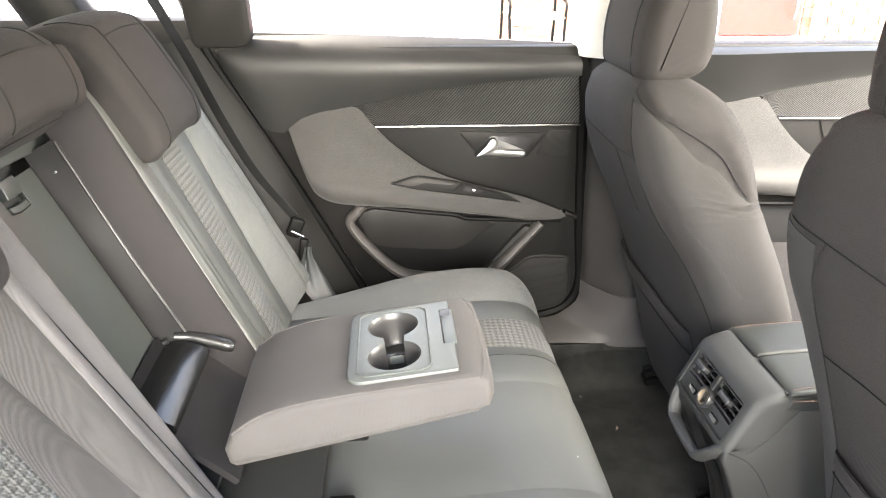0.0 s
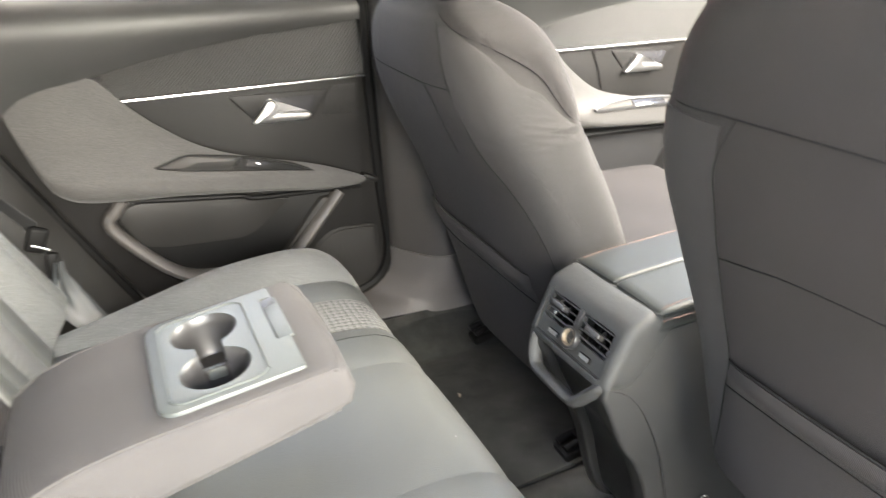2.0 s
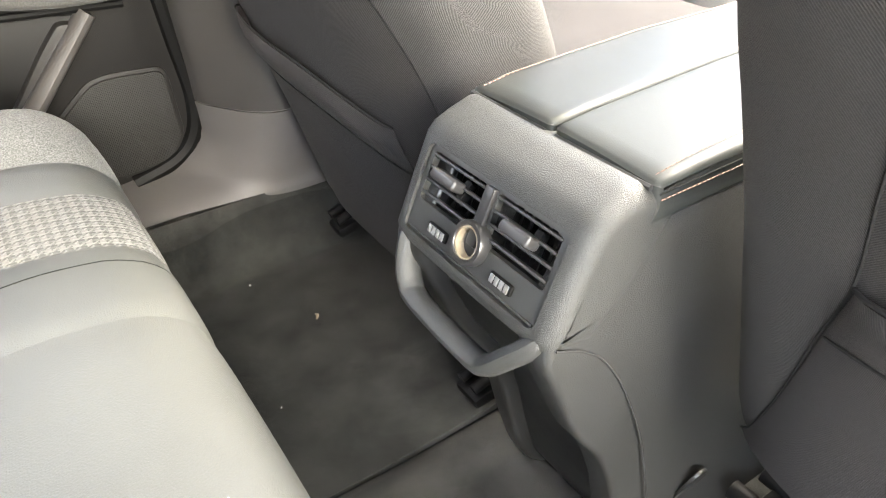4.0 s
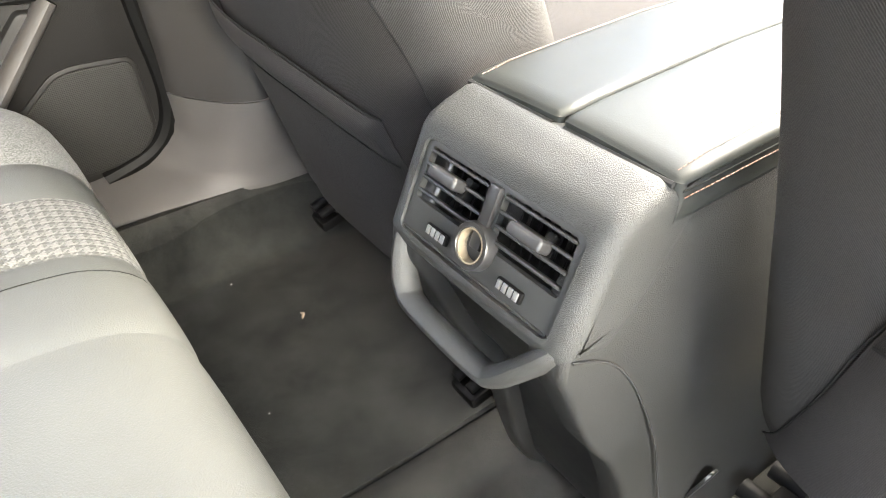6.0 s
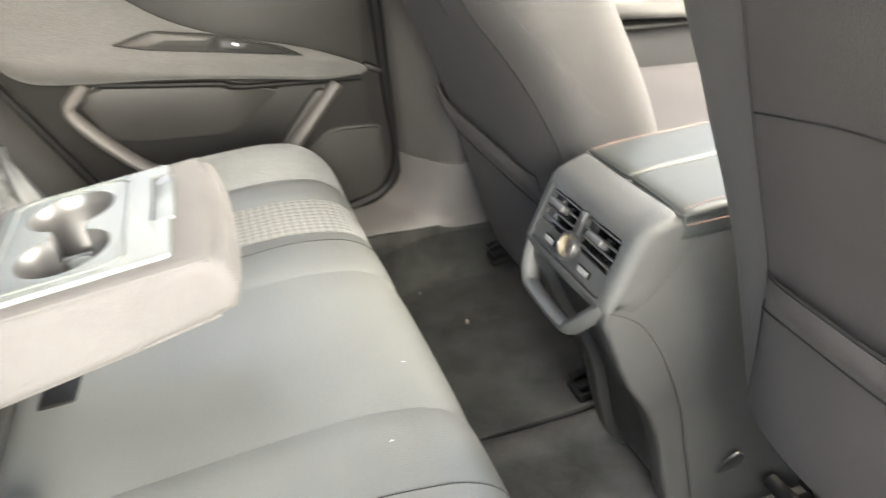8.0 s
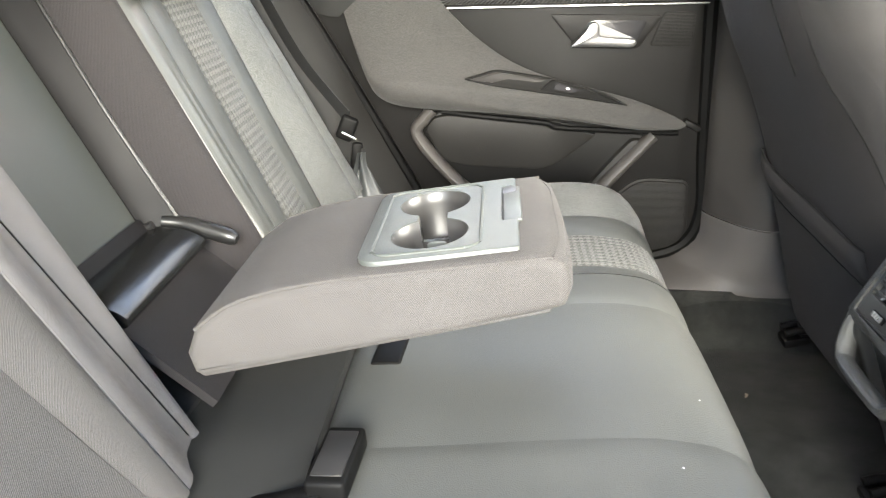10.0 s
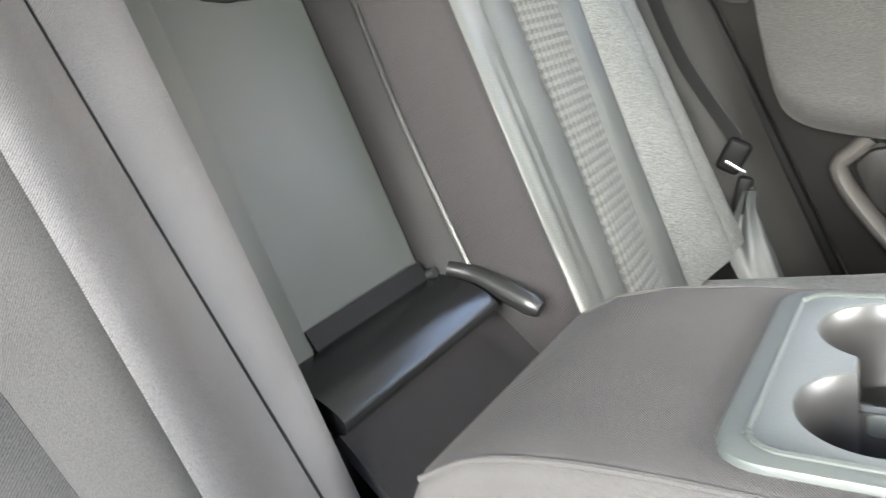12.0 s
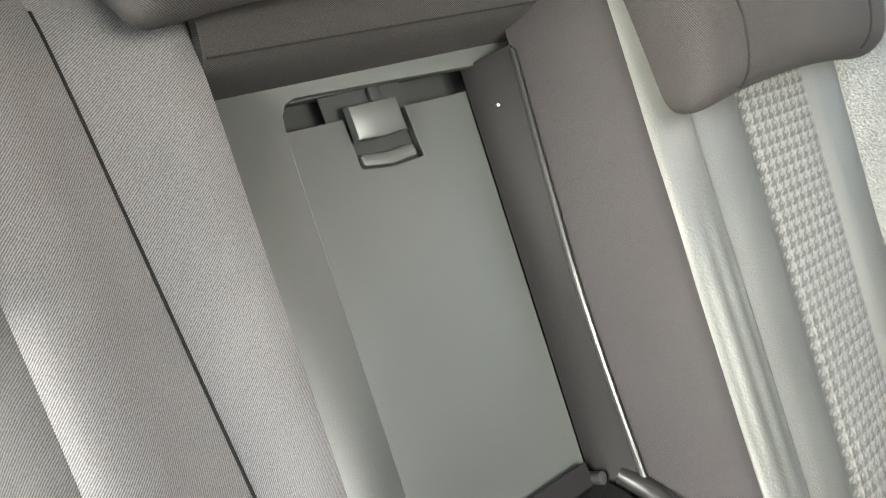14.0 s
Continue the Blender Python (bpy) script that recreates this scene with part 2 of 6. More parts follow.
# ---- mesh helpers ----
def part(name, bm, material, parent=None, label="", smooth=True):
    """Links a bmesh as one mesh object under a thing or a part."""
    me = bpy.data.meshes.new(name)
    bmesh.ops.recalc_face_normals(bm, faces=bm.faces)
    bm.to_mesh(me)
    bm.free()
    ob = new(name, me)
    me.materials.append(material)
    if smooth:
        for p in me.polygons:
            p.use_smooth = True
        me.set_sharp_from_angle(angle=radians(38))
    if parent is not None:
        ob.parent = parent
        ob.matrix_parent_inverse = parent.matrix_world.inverted()
    if label:
        tagged(ob, label)
    return ob


def thing(name, at, label, category, group="", kind=""):
    ob = new(name)
    ob.empty_display_size = 0.05
    ob.location = at
    bpy.context.view_layer.update()
    return tagged(ob, label, category, group, kind)


def lerp(table, x):
    """Smooth reading of a table of (x, value) pairs."""
    xs, ys = [p[0] for p in table], [p[1] for p in table]
    if x <= xs[0]:
        return ys[0]
    if x >= xs[-1]:
        return ys[-1]
    for k in range(len(xs) - 1):
        if x <= xs[k + 1]:
            h = xs[k + 1] - xs[k]
            f = (x - xs[k]) / h

            def slope(i):
                if i <= 0 or i >= len(xs) - 1:
                    j = max(i, 1) if i > 0 else 1
                    return (ys[j] - ys[j - 1]) / (xs[j] - xs[j - 1])
                a = (ys[i] - ys[i - 1]) / (xs[i] - xs[i - 1])
                b = (ys[i + 1] - ys[i]) / (xs[i + 1] - xs[i])
                return 0.0 if a * b <= 0 else 2 * a * b / (a + b)

            m0, m1 = slope(k) * h, slope(k + 1) * h
            return (2 * f**3 - 3 * f**2 + 1) * ys[k] + (f**3 - 2 * f**2 + f) * m0 + (-2 * f**3 + 3 * f**2) * ys[k + 1] + (f**3 - f**2) * m1


def steps(a, b, n):
    return [a + (b - a) * i / n for i in range(n + 1)]


def sheet(name, fn, us, vs, material, parent, puff=0.0, edge=0.0, thick=0.0, label="", ends=False, flip=False):
    """A cloth or panel fn(u, v) -> point, swelling by puff in its middle and drawn in by edge at its sides; mapped in metres."""
    nu, nv = len(us), len(vs)
    P = [[Vector(fn(u, v)) for v in vs] for u in us]
    Q = [[None] * nv for _ in us]
    for i in range(nu):
        for j in range(nv):
            du = P[min(i + 1, nu - 1)][j] - P[max(i - 1, 0)][j]
            dv = P[i][min(j + 1, nv - 1)] - P[i][max(j - 1, 0)]
            n = du.cross(dv)
            n = n.normalized() if n.length > 1e-12 else Vector((0, 0, 1))
            if flip:
                n = -n
            b = 2 * j / (nv - 1) - 1
            k = 1 - abs(b) ** 6
            if ends:
                a = 2 * i / (nu - 1) - 1
                k *= 1 - abs(a) ** 6
            mid = 1 - b * b
            Q[i][j] = P[i][j] + n * (puff * mid * (1 if not ends else 1 - (2 * i / (nu - 1) - 1) ** 4) - edge * (1 - k))
            if thick:
                Q[i][j] = (Q[i][j], Q[i][j] - n * thick)
    bm = bmesh.new()
    uvl = bm.loops.layers.uv.new("map")
    top = [[bm.verts.new(q[0] if thick else q) for q in row] for row in Q]
    cu, cv = [0.0], [0.0]
    for i in range(1, nu):
        cu.append(cu[-1] + (P[i][nv // 2] - P[i - 1][nv // 2]).length)
    for j in range(1, nv):
        cv.append(cv[-1] + (P[nu // 2][j] - P[nu // 2][j - 1]).length)

    def quad(ids, grid):
        f = bm.faces.new([grid[i][j] for i, j in ids])
        for l, (i, j) in zip(f.loops, ids):
            l[uvl].uv = (cv[j], cu[i])

    for i in range(nu - 1):
        for j in range(nv - 1):
            quad([(i, j), (i + 1, j), (i + 1, j + 1), (i, j + 1)], top)
    if thick:
        low = [[bm.verts.new(q[1]) for q in row] for row in Q]
        for i in range(nu - 1):
            for j in range(nv - 1):
                quad([(i, j + 1), (i + 1, j + 1), (i + 1, j), (i, j)], low)
        rim = [(i, 0) for i in range(nu)] + [(nu - 1, j) for j in range(1, nv)] + [(i, nv - 1) for i in range(nu - 2, -1, -1)] + [(0, j) for j in range(nv - 2, 0, -1)]
        for k in range(len(rim)):
            (i, j), (p, q) = rim[k], rim[(k + 1) % len(rim)]
            f = bm.faces.new([top[i][j], top[p][q], low[p][q], low[i][j]])
            for l, (a, b) in zip(f.loops, [(i, j), (p, q), (p, q), (i, j)]):
                l[uvl].uv = (cv[b], cu[a])
    return part(name, bm, material, parent, label)


def box_map(ob):
    """Maps a mesh in metres along the two axes that each face turns away from least."""
    me = ob.data
    uv = me.uv_layers.active or me.uv_layers.new(name="map")
    for p in me.polygons:
        n = p.normal
        k = max(range(3), key=lambda i: abs(n[i]))
        i, j = ((1, 2), (0, 2), (0, 1))[k]
        for l in p.loop_indices:
            v = me.vertices[me.loops[l].vertex_index].co
            uv.data[l].uv = (v[i], v[j])
    return ob


def loft(name, rings, material, parent, caps=True, label="", closed=True):
    """A skin over rings of the same count of points, mapped in metres."""
    bm = bmesh.new()
    uvl = bm.loops.layers.uv.new("map")
    V = [[bm.verts.new(p) for p in r] for r in rings]
    n = len(rings[0])
    cu, cv = [0.0], [0.0]
    mid = len(rings) // 2
    for i in range(1, len(rings)):
        cu.append(cu[-1] + max((Vector(rings[i][j]) - Vector(rings[i - 1][j])).length for j in (0, n // 4, n // 2)))
    for j in range(1, n + 1):
        cv.append(cv[-1] + (Vector(rings[mid][j % n]) - Vector(rings[mid][j - 1])).length)
    for i in range(len(rings) - 1):
        for j in range(n if closed else n - 1):
            f = bm.faces.new([V[i][j], V[i][(j + 1) % n], V[i + 1][(j + 1) % n], V[i + 1][j]])
            for l, (a, b) in zip(f.loops, [(i, j), (i, j + 1), (i + 1, j + 1), (i + 1, j)]):
                l[uvl].uv = (cv[b], cu[a])
    if caps and closed:
        for r, row in ((V[0], rings[0]), (V[-1], rings[-1])):
            f = bm.faces.new(r)
            for l in f.loops:
                l[uvl].uv = (l.vert.co.y, l.vert.co.z)
    return part(name, bm, material, parent, label)


def tube(name, pts, r, material, parent, n=8, label="", flat=1.0, wide=None):
    """A round or flattened rod along points; wide: the direction of its broad side."""
    pts = [Vector(p) for p in pts]
    rings = []
    ref = None
    for i, p in enumerate(pts):
        d = (pts[min(i + 1, len(pts) - 1)] - pts[max(i - 1, 0)]).normalized()
        if wide is not None:
            a = Vector(wide)
            a = (a - d * a.dot(d)).normalized()
        else:
            if ref is None:
                ref = Vector((0, 0, 1)) if abs(d.z) < 0.9 else Vector((1, 0, 0))
            a = (ref - d * ref.dot(d)).normalized()
            ref = a
        b = d.cross(a)
        rr = r[i] if isinstance(r, (list, tuple)) else r
        rings.append([p + a * (rr * math.cos(2 * math.pi * k / n)) + b * (rr * flat * math.sin(2 * math.pi * k / n)) for k in range(n)])
    return loft(name, rings, material, parent, True, label)


def smooth_path(pts, per=6, closed=False):
    """Points of a soft curve through pts."""
    pts = [Vector(p) for p in pts]
    out = []
    n = len(pts)
    for i in range(n if closed else n - 1):
        if closed:
            p0, p1, p2, p3 = pts[i - 1], pts[i], pts[(i + 1) % n], pts[(i + 2) % n]
        else:
            p0, p1, p2, p3 = pts[max(i - 1, 0)], pts[i], pts[i + 1], pts[min(i + 2, n - 1)]
        for k in range(per):
            t = k / per
            out.append(0.5 * (2 * p1 + (p2 - p0) * t + (2 * p0 - 5 * p1 + 4 * p2 - p3) * t * t + (3 * p1 - p0 - 3 * p2 + p3) * t**3))
    if not closed:
        out.append(pts[-1])
    return out


def rounded(poly, r, n=4):
    """A 2D outline with its corners rounded; r one radius or a list."""
    out = []
    k = len(poly)
    for i in range(k):
        a, b, c = (Vector((*poly[(i + d) % k], 0)) for d in (-1, 0, 1))
        rr = r[i] if isinstance(r, (list, tuple)) else r
        u, v = (a - b), (c - b)
        rr = min(rr, u.length * 0.45, v.length * 0.45)
        if rr < 1e-5:
            out.append((b.x, b.y))
            continue
        p, q = b + u.normalized() * rr, b + v.normalized() * rr
        for j in range(n + 1):
            t = j / n
            w = p * (1 - t) ** 2 + b * 2 * t * (1 - t) + q * t * t
            out.append((w.x, w.y))
    return out


def plate(name, outline, m, depth, material, parent, bevel=0.002, label="", holes=()):
    """A plate of that 2D outline (metres) on the plane m (x, y across, z out), depth thick below z = 0, its upper rim bevelled."""
    bm = bmesh.new()
    k = len(outline)

    def inset(d):
        res = []
        area = sum(outline[i][0] * outline[(i + 1) % k][1] - outline[(i + 1) % k][0] * outline[i][1] for i in range(k))
        sg = 1 if area > 0 else -1
        for i in range(k):
            a, c = Vector(outline[i - 1]), Vector(outline[(i + 1) % k])
            t = (c - a).normalized()
            res.append((outline[i][0] - t.y * d * sg, outline[i][1] + t.x * d * sg))
        return res

    levels = [(outline, -depth), (outline, -bevel), (inset(bevel * 0.3), -bevel * 0.3), (inset(bevel), 0.0)]
    rows = [[bm.verts.new(m @ Vector((x, y, z))) for x, y in o] for o, z in levels]
    for a, b in zip(rows, rows[1:]):
        for j in range(k):
            bm.faces.new([a[j], a[(j + 1) % k], b[(j + 1) % k], b[j]])
    bm.faces.new(rows[-1])
    bm.faces.new(rows[0][::-1])
    bmesh.ops.triangulate(bm, faces=[f for f in bm.faces if len(f.verts) > 4])
    uvl = bm.loops.layers.uv.new("map")
    mi = m.inverted()
    for f in bm.faces:
        for l in f.loops:
            q = mi @ l.vert.co
            l[uvl].uv = (q.x, q.y)
    return part(name, bm, material, parent, label)


def box(name, size, m, material, parent, bevel=0.003, label="", seg=2):
    bm = bmesh.new()
    bmesh.ops.create_cube(bm, size=1)
    bmesh.ops.transform(bm, matrix=Matrix.Diagonal((*size, 1)), verts=bm.verts)
    if bevel:
        bmesh.ops.bevel(bm, geom=list(bm.edges), offset=min(bevel, min(size) * 0.45), segments=seg, affect="EDGES", profile=0.5)
    bmesh.ops.transform(bm, matrix=m, verts=bm.verts)
    return part(name, bm, material, parent, label)


def disc_ring(name, m, r0, r1, h, material, parent, n=32, label=""):
    """A turned ring: outer radius r1, inner r0, from z = -h to 0, lip rounded."""
    prof = [(r1, -h), (r1, -0.15 * h), (r1 - 0.2 * (r1 - r0), 0), (r0 + 0.2 * (r1 - r0), 0), (r0, -0.15 * h), (r0, -h)]
    rings = [[m @ Vector((r * math.cos(2 * math.pi * k / n), r * math.sin(2 * math.pi * k / n), z)) for k in range(n)] for r, z in prof]
    return loft(name, rings, material, parent, False, label)


def axes(o, x, y):
    """A frame at o with those x and y axes (z out)."""
    x = Vector(x).normalized()
    z = x.cross(Vector(y)).normalized()
    y = z.cross(x)
    m = Matrix((x, y, z)).transposed().to_4x4()
    m.translation = o
    return m


def seam(path, parent, r=0.0009, material=None, name="seam"):
    return tube(name, path, r * 0.62, material or SEAM, parent, 6)


def stitches(path, parent, material, length=0.004, gap=0.0025, r=0.0006, name="stitching"):
    """A run of single stitches along a path, one mesh."""
    pts = [Vector(p) for p in path]
    bm = bmesh.new()
    d_all = []
    for a, b in zip(pts, pts[1:]):
        L = (b - a).length
        k = max(int(L / 0.0005), 1)
        d_all += [a.lerp(b, i / k) for i in range(k)]
    step = int((length + gap) / 0.0005)
    ln = int(length / 0.0005)
    for i in range(0, len(d_all) - ln, step):
        a, b = d_all[i], d_all[i + ln]
        d = (b - a).normalized()
        s = d.cross(Vector((0, 0, 1)))
        s = s.normalized() if s.length > 1e-6 else Vector((1, 0, 0))
        u = d.cross(s)
        ring = [[bm.verts.new(p + s * (r * x) + u * (r * y)) for x, y in ((1, 0), (0, 1), (-1, 0), (0, -1))] for p in (a, b)]
        for j in range(4):
            bm.faces.new([ring[0][j], ring[0][(j + 1) % 4], ring[1][(j + 1) % 4], ring[1][j]])
        bm.faces.new(ring[0]), bm.faces.new(ring[1])
    return part(name, bm, material, parent, "", False)


def cut(ob, *cutters):
    """Takes the cutters' shapes out of ob and removes them."""
    for c in cutters:
        mod = ob.modifiers.new("cut", "BOOLEAN")
        mod.object, mod.operation, mod.solver = c, "DIFFERENCE", "EXACT"
    bpy.context.view_layer.update()
    me = bpy.data.meshes.new_from_object(ob.evaluated_get(bpy.context.evaluated_depsgraph_get()))
    ob.modifiers.clear()
    old = ob.data
    ob.data = me
    bpy.data.meshes.remove(old)
    for c in cutters:
        bpy.data.objects.remove(c)
    for p in me.polygons:
        p.use_smooth = True
    me.set_sharp_from_angle(angle=radians(38))
    return ob


def offset_ring(ring, d):
    """A closed 2D outline drawn in by d."""
    k = len(ring)
    area = sum(ring[i][0] * ring[(i + 1) % k][1] - ring[(i + 1) % k][0] * ring[i][1] for i in range(k))
    sg = 1 if area > 0 else -1
    out = []
    for i in range(k):
        a, c = Vector(ring[i - 1]), Vector(ring[(i + 1) % k])
        t = (c - a).normalized()
        out.append((ring[i][0] - t.y * d * sg, ring[i][1] + t.x * d * sg))
    return out


def sweep(name, ring, y0, y1, r, at, material, parent, label="", n=5, mid=6, bulge=0.0):
    """A closed outline swept from y0 to y1 with ends rounded by r; at(a, b, y) gives the place."""
    rows = []
    for k in range(n + 1):
        a = math.pi / 2 * k / n
        rows.append((y0 + r * (1 - math.sin(a)), r * (1 - math.cos(a))))
    lo = [(y0 + r * (1 - math.cos(math.pi / 2 * k / n)), r * (1 - math.sin(math.pi / 2 * k / n))) for k in range(n + 1)]
    inner = [(y0 + r + (y1 - y0 - 2 * r) * k / mid, 0.0) for k in range(1, mid)]
    hi = [(y1 - (y - y0), d) for y, d in lo[::-1]]
    rings = []
    for y, d in lo + inner + hi:
        e = 2 * (y - y0) / (y1 - y0) - 1
        rings.append([at(a, b, y) for a, b in offset_ring(ring, d - bulge * (1 - e * e))])
    return loft(name, rings, material, parent, True, label)


# ---- the car's shell ----
def carpet_floor():
    fl = thing("floor", (0.4, CY, 0), "grey carpeted car floor with a raised centre tunnel", "floor", kind="structure")

    def fn(u, v):
        z = 0.004 + 0.006 * math.sin(9 * u) * math.sin(11 * v)
        z += 0.030 * max(0.0, 1 - (abs(v - CY) / 0.165) ** 6) if abs(v - CY) < 0.165 else 0.0
        z += 0.100 * max(0.0, (abs(v - CY) - 0.60) / 0.05) ** 2
        return (u, v, z - 0.004)

    sheet("carpet", fn, steps(-0.30, 1.9, 60), steps(0.395, 0.445, 8) + steps(0.46, 1.64, 50) + steps(1.655, 1.705, 8), CARPET, fl, thick=0.02)
    return fl


FLOOR = carpet_floor()


def floor_mat():
    """The dark mat of the far footwell, its edge along the tunnel."""
    ob = thing("floor_mat", (0.5, 1.45, 0.0), "black felt floor mat with worn pile on the carpet", "floor mat")

    def fn(u, v):
        return (u, v, 0.015 + 0.003 * math.sin(17 * u + 3 * v) + 0.100 * max(0, (v - CY - 0.60) / 0.05) ** 2)

    sheet("mat_pad", fn, steps(0.04, 0.98, 44), steps(1.212, 1.6965, 46), MAT_BLACK, ob, edge=0.004, thick=0.010, ends=True)
    return ob


floor_mat()


def crumb(x, y, z, s):
    ob = thing("crumb", (x, y, z), "small pale dry crumb lying on the floor mat", "crumb")
    tube("flake", [(x, y, z + 0.002), (x + 0.006 * s, y + 0.008 * s, z + 0.006), (x + 0.005 * s, y + 0.016 * s, z + 0.003)], [0.0012, 0.0024, 0.0008], CREAM, ob, 6)


crumb(0.492, 1.492, 0.012, 1.0)


def lint(x, y, z, s):
    ob = thing("lint_speck", (x, y, z), "tiny pale lint speck lying on the cloth", "lint", "lint specks")
    tube("fluff", [(x, y, z), (x + 0.0016 * s, y + 0.0012 * s, z + 0.0008), (x + 0.0026 * s, y - 0.0004 * s, z + 0.0004)], [0.0006 * s, 0.0009 * s, 0.0005 * s], WHITE_MARK, ob, 5)


for _x, _y, _z, _s in ((0.246, 0.985, 0.3655, 0.4), (0.206, 0.880, 0.3705, 0.45), (0.02, 0.80, 0.360, 0.5), (0.44, 1.62, 0.022, 0.8), (0.70, 1.34, 0.020, 0.7), (0.38, 1.36, 0.018, 0.6)):
    lint(_x, _y, _z, _s)


def door_y(z, y0=1.78):
    """The inner skin of the far doors leans in towards the top."""
    return y0 - (z - 0.66) * 0.08


def sill_and_pillar():
    ob = thing("pillar_far", (0.5, 1.72, 0.1), "dark grey moulded pillar and sill trim beside the seat", "trim", kind="structure")
    # lower foot of the pillar, flaring into the sill
    rows = {
        0.02: [(0.05, 1.699), (0.22, 1.699), (0.34, 1.699), (0.44, 1.700), (0.54, 1.702), (0.66, 1.704), (0.80, 1.706), (1.3, 1.71)],
        0.085: [(0.05, 1.706), (0.22, 1.706), (0.34, 1.706), (0.44, 1.706), (0.54, 1.706), (0.66, 1.707), (0.80, 1.710), (1.3, 1.72)],
        0.115: [(0.05, 1.745), (0.22, 1.744), (0.34, 1.736), (0.43, 1.716), (0.53, 1.703), (0.65, 1.702), (0.80, 1.715), (1.3, 1.725)],
        0.135: [(0.05, 1.800), (0.22, 1.798), (0.35, 1.786), (0.43, 1.746), (0.52, 1.708), (0.63, 1.706), (0.80, 1.74), (1.3, 1.76)],
        0.150: [(0.05, 1.870), (0.22, 1.866), (0.375, 1.845), (0.44, 1.782), (0.51, 1.713), (0.61, 1.705), (0.80, 1.78), (1.3, 1.83)],
        0.20: [(0.462, 1.870), (0.465, 1.845), (0.470, 1.805), (0.487, 1.757), (0.527, 1.705), (0.592, 1.690), (0.652, 1.76), (0.657, 1.83)],
        0.262: [(0.460, 1.83), (0.465, 1.805), (0.472, 1.780), (0.490, 1.748), (0.530, 1.695), (0.582, 1.682), (0.642, 1.76), (0.647, 1.83)],
        0.45: [(0.450, 1.82), (0.455, 1.79), (0.462, 1.766), (0.480, 1.742), (0.517, 1.70), (0.572, 1.69), (0.622, 1.76), (0.627, 1.83)],
        0.82: [(0.430, 1.80), (0.435, 1.775), (0.442, 1.752), (0.458, 1.735), (0.487, 1.705), (0.532, 1.695), (0.572, 1.74), (0.577, 1.80)],
    }
    keys = sorted(rows)

    def grid(zs, sub):
        def fn(u, v):
            pts = [Vector((*lerp_row(u, k), u)) for k in range(8)]
            path = smooth_path(pts, 4)
            return path[int(round(v * (len(path) - 1)))]

        def lerp_row(z, k):
            return (lerp([(a, rows[a][k][0]) for a in keys], z), lerp([(a, rows[a][k][1]) for a in keys], z))

        return fn

    fn = grid(None, 0)
    sheet("pillar_foot", fn, [0.02, 0.05, 0.07, 0.085, 0.095, 0.105, 0.115, 0.122, 0.13, 0.138, 0.145, 0.15, 0.16, 0.175, 0.19, 0.21, 0.235, 0.259], steps(0, 1, 28), PILLAR_GREY, ob, thick=0.004, flip=True)
    # the panel's shade is put into its darker plastic
    sheet("pillar_panel", fn, [0.262] + steps(0.28, 0.82, 14), steps(0, 1, 28), PILLAR_SHADED, ob, edge=0.002, thick=0.004, flip=True)
    up = [[(x, y, z) for x, y in ((0.40 + k, 1.80 - j), (0.415 + k, 1.742 - j), (0.47 + k, 1.70 - j), (0.54 + k, 1.70 - j), (0.57 + k, 1.742 - j), (0.58 + k, 1.80 - j))] for z, k, j in ((0.823, 0.0, 0.0), (0.95, -0.02, 0.05), (1.1, -0.04, 0.12), (1.25, -0.06, 0.2))]
    loft("pillar_upper", up, HEADLINER, ob, True, "pale grey upper pillar trim")


sill_and_pillar()


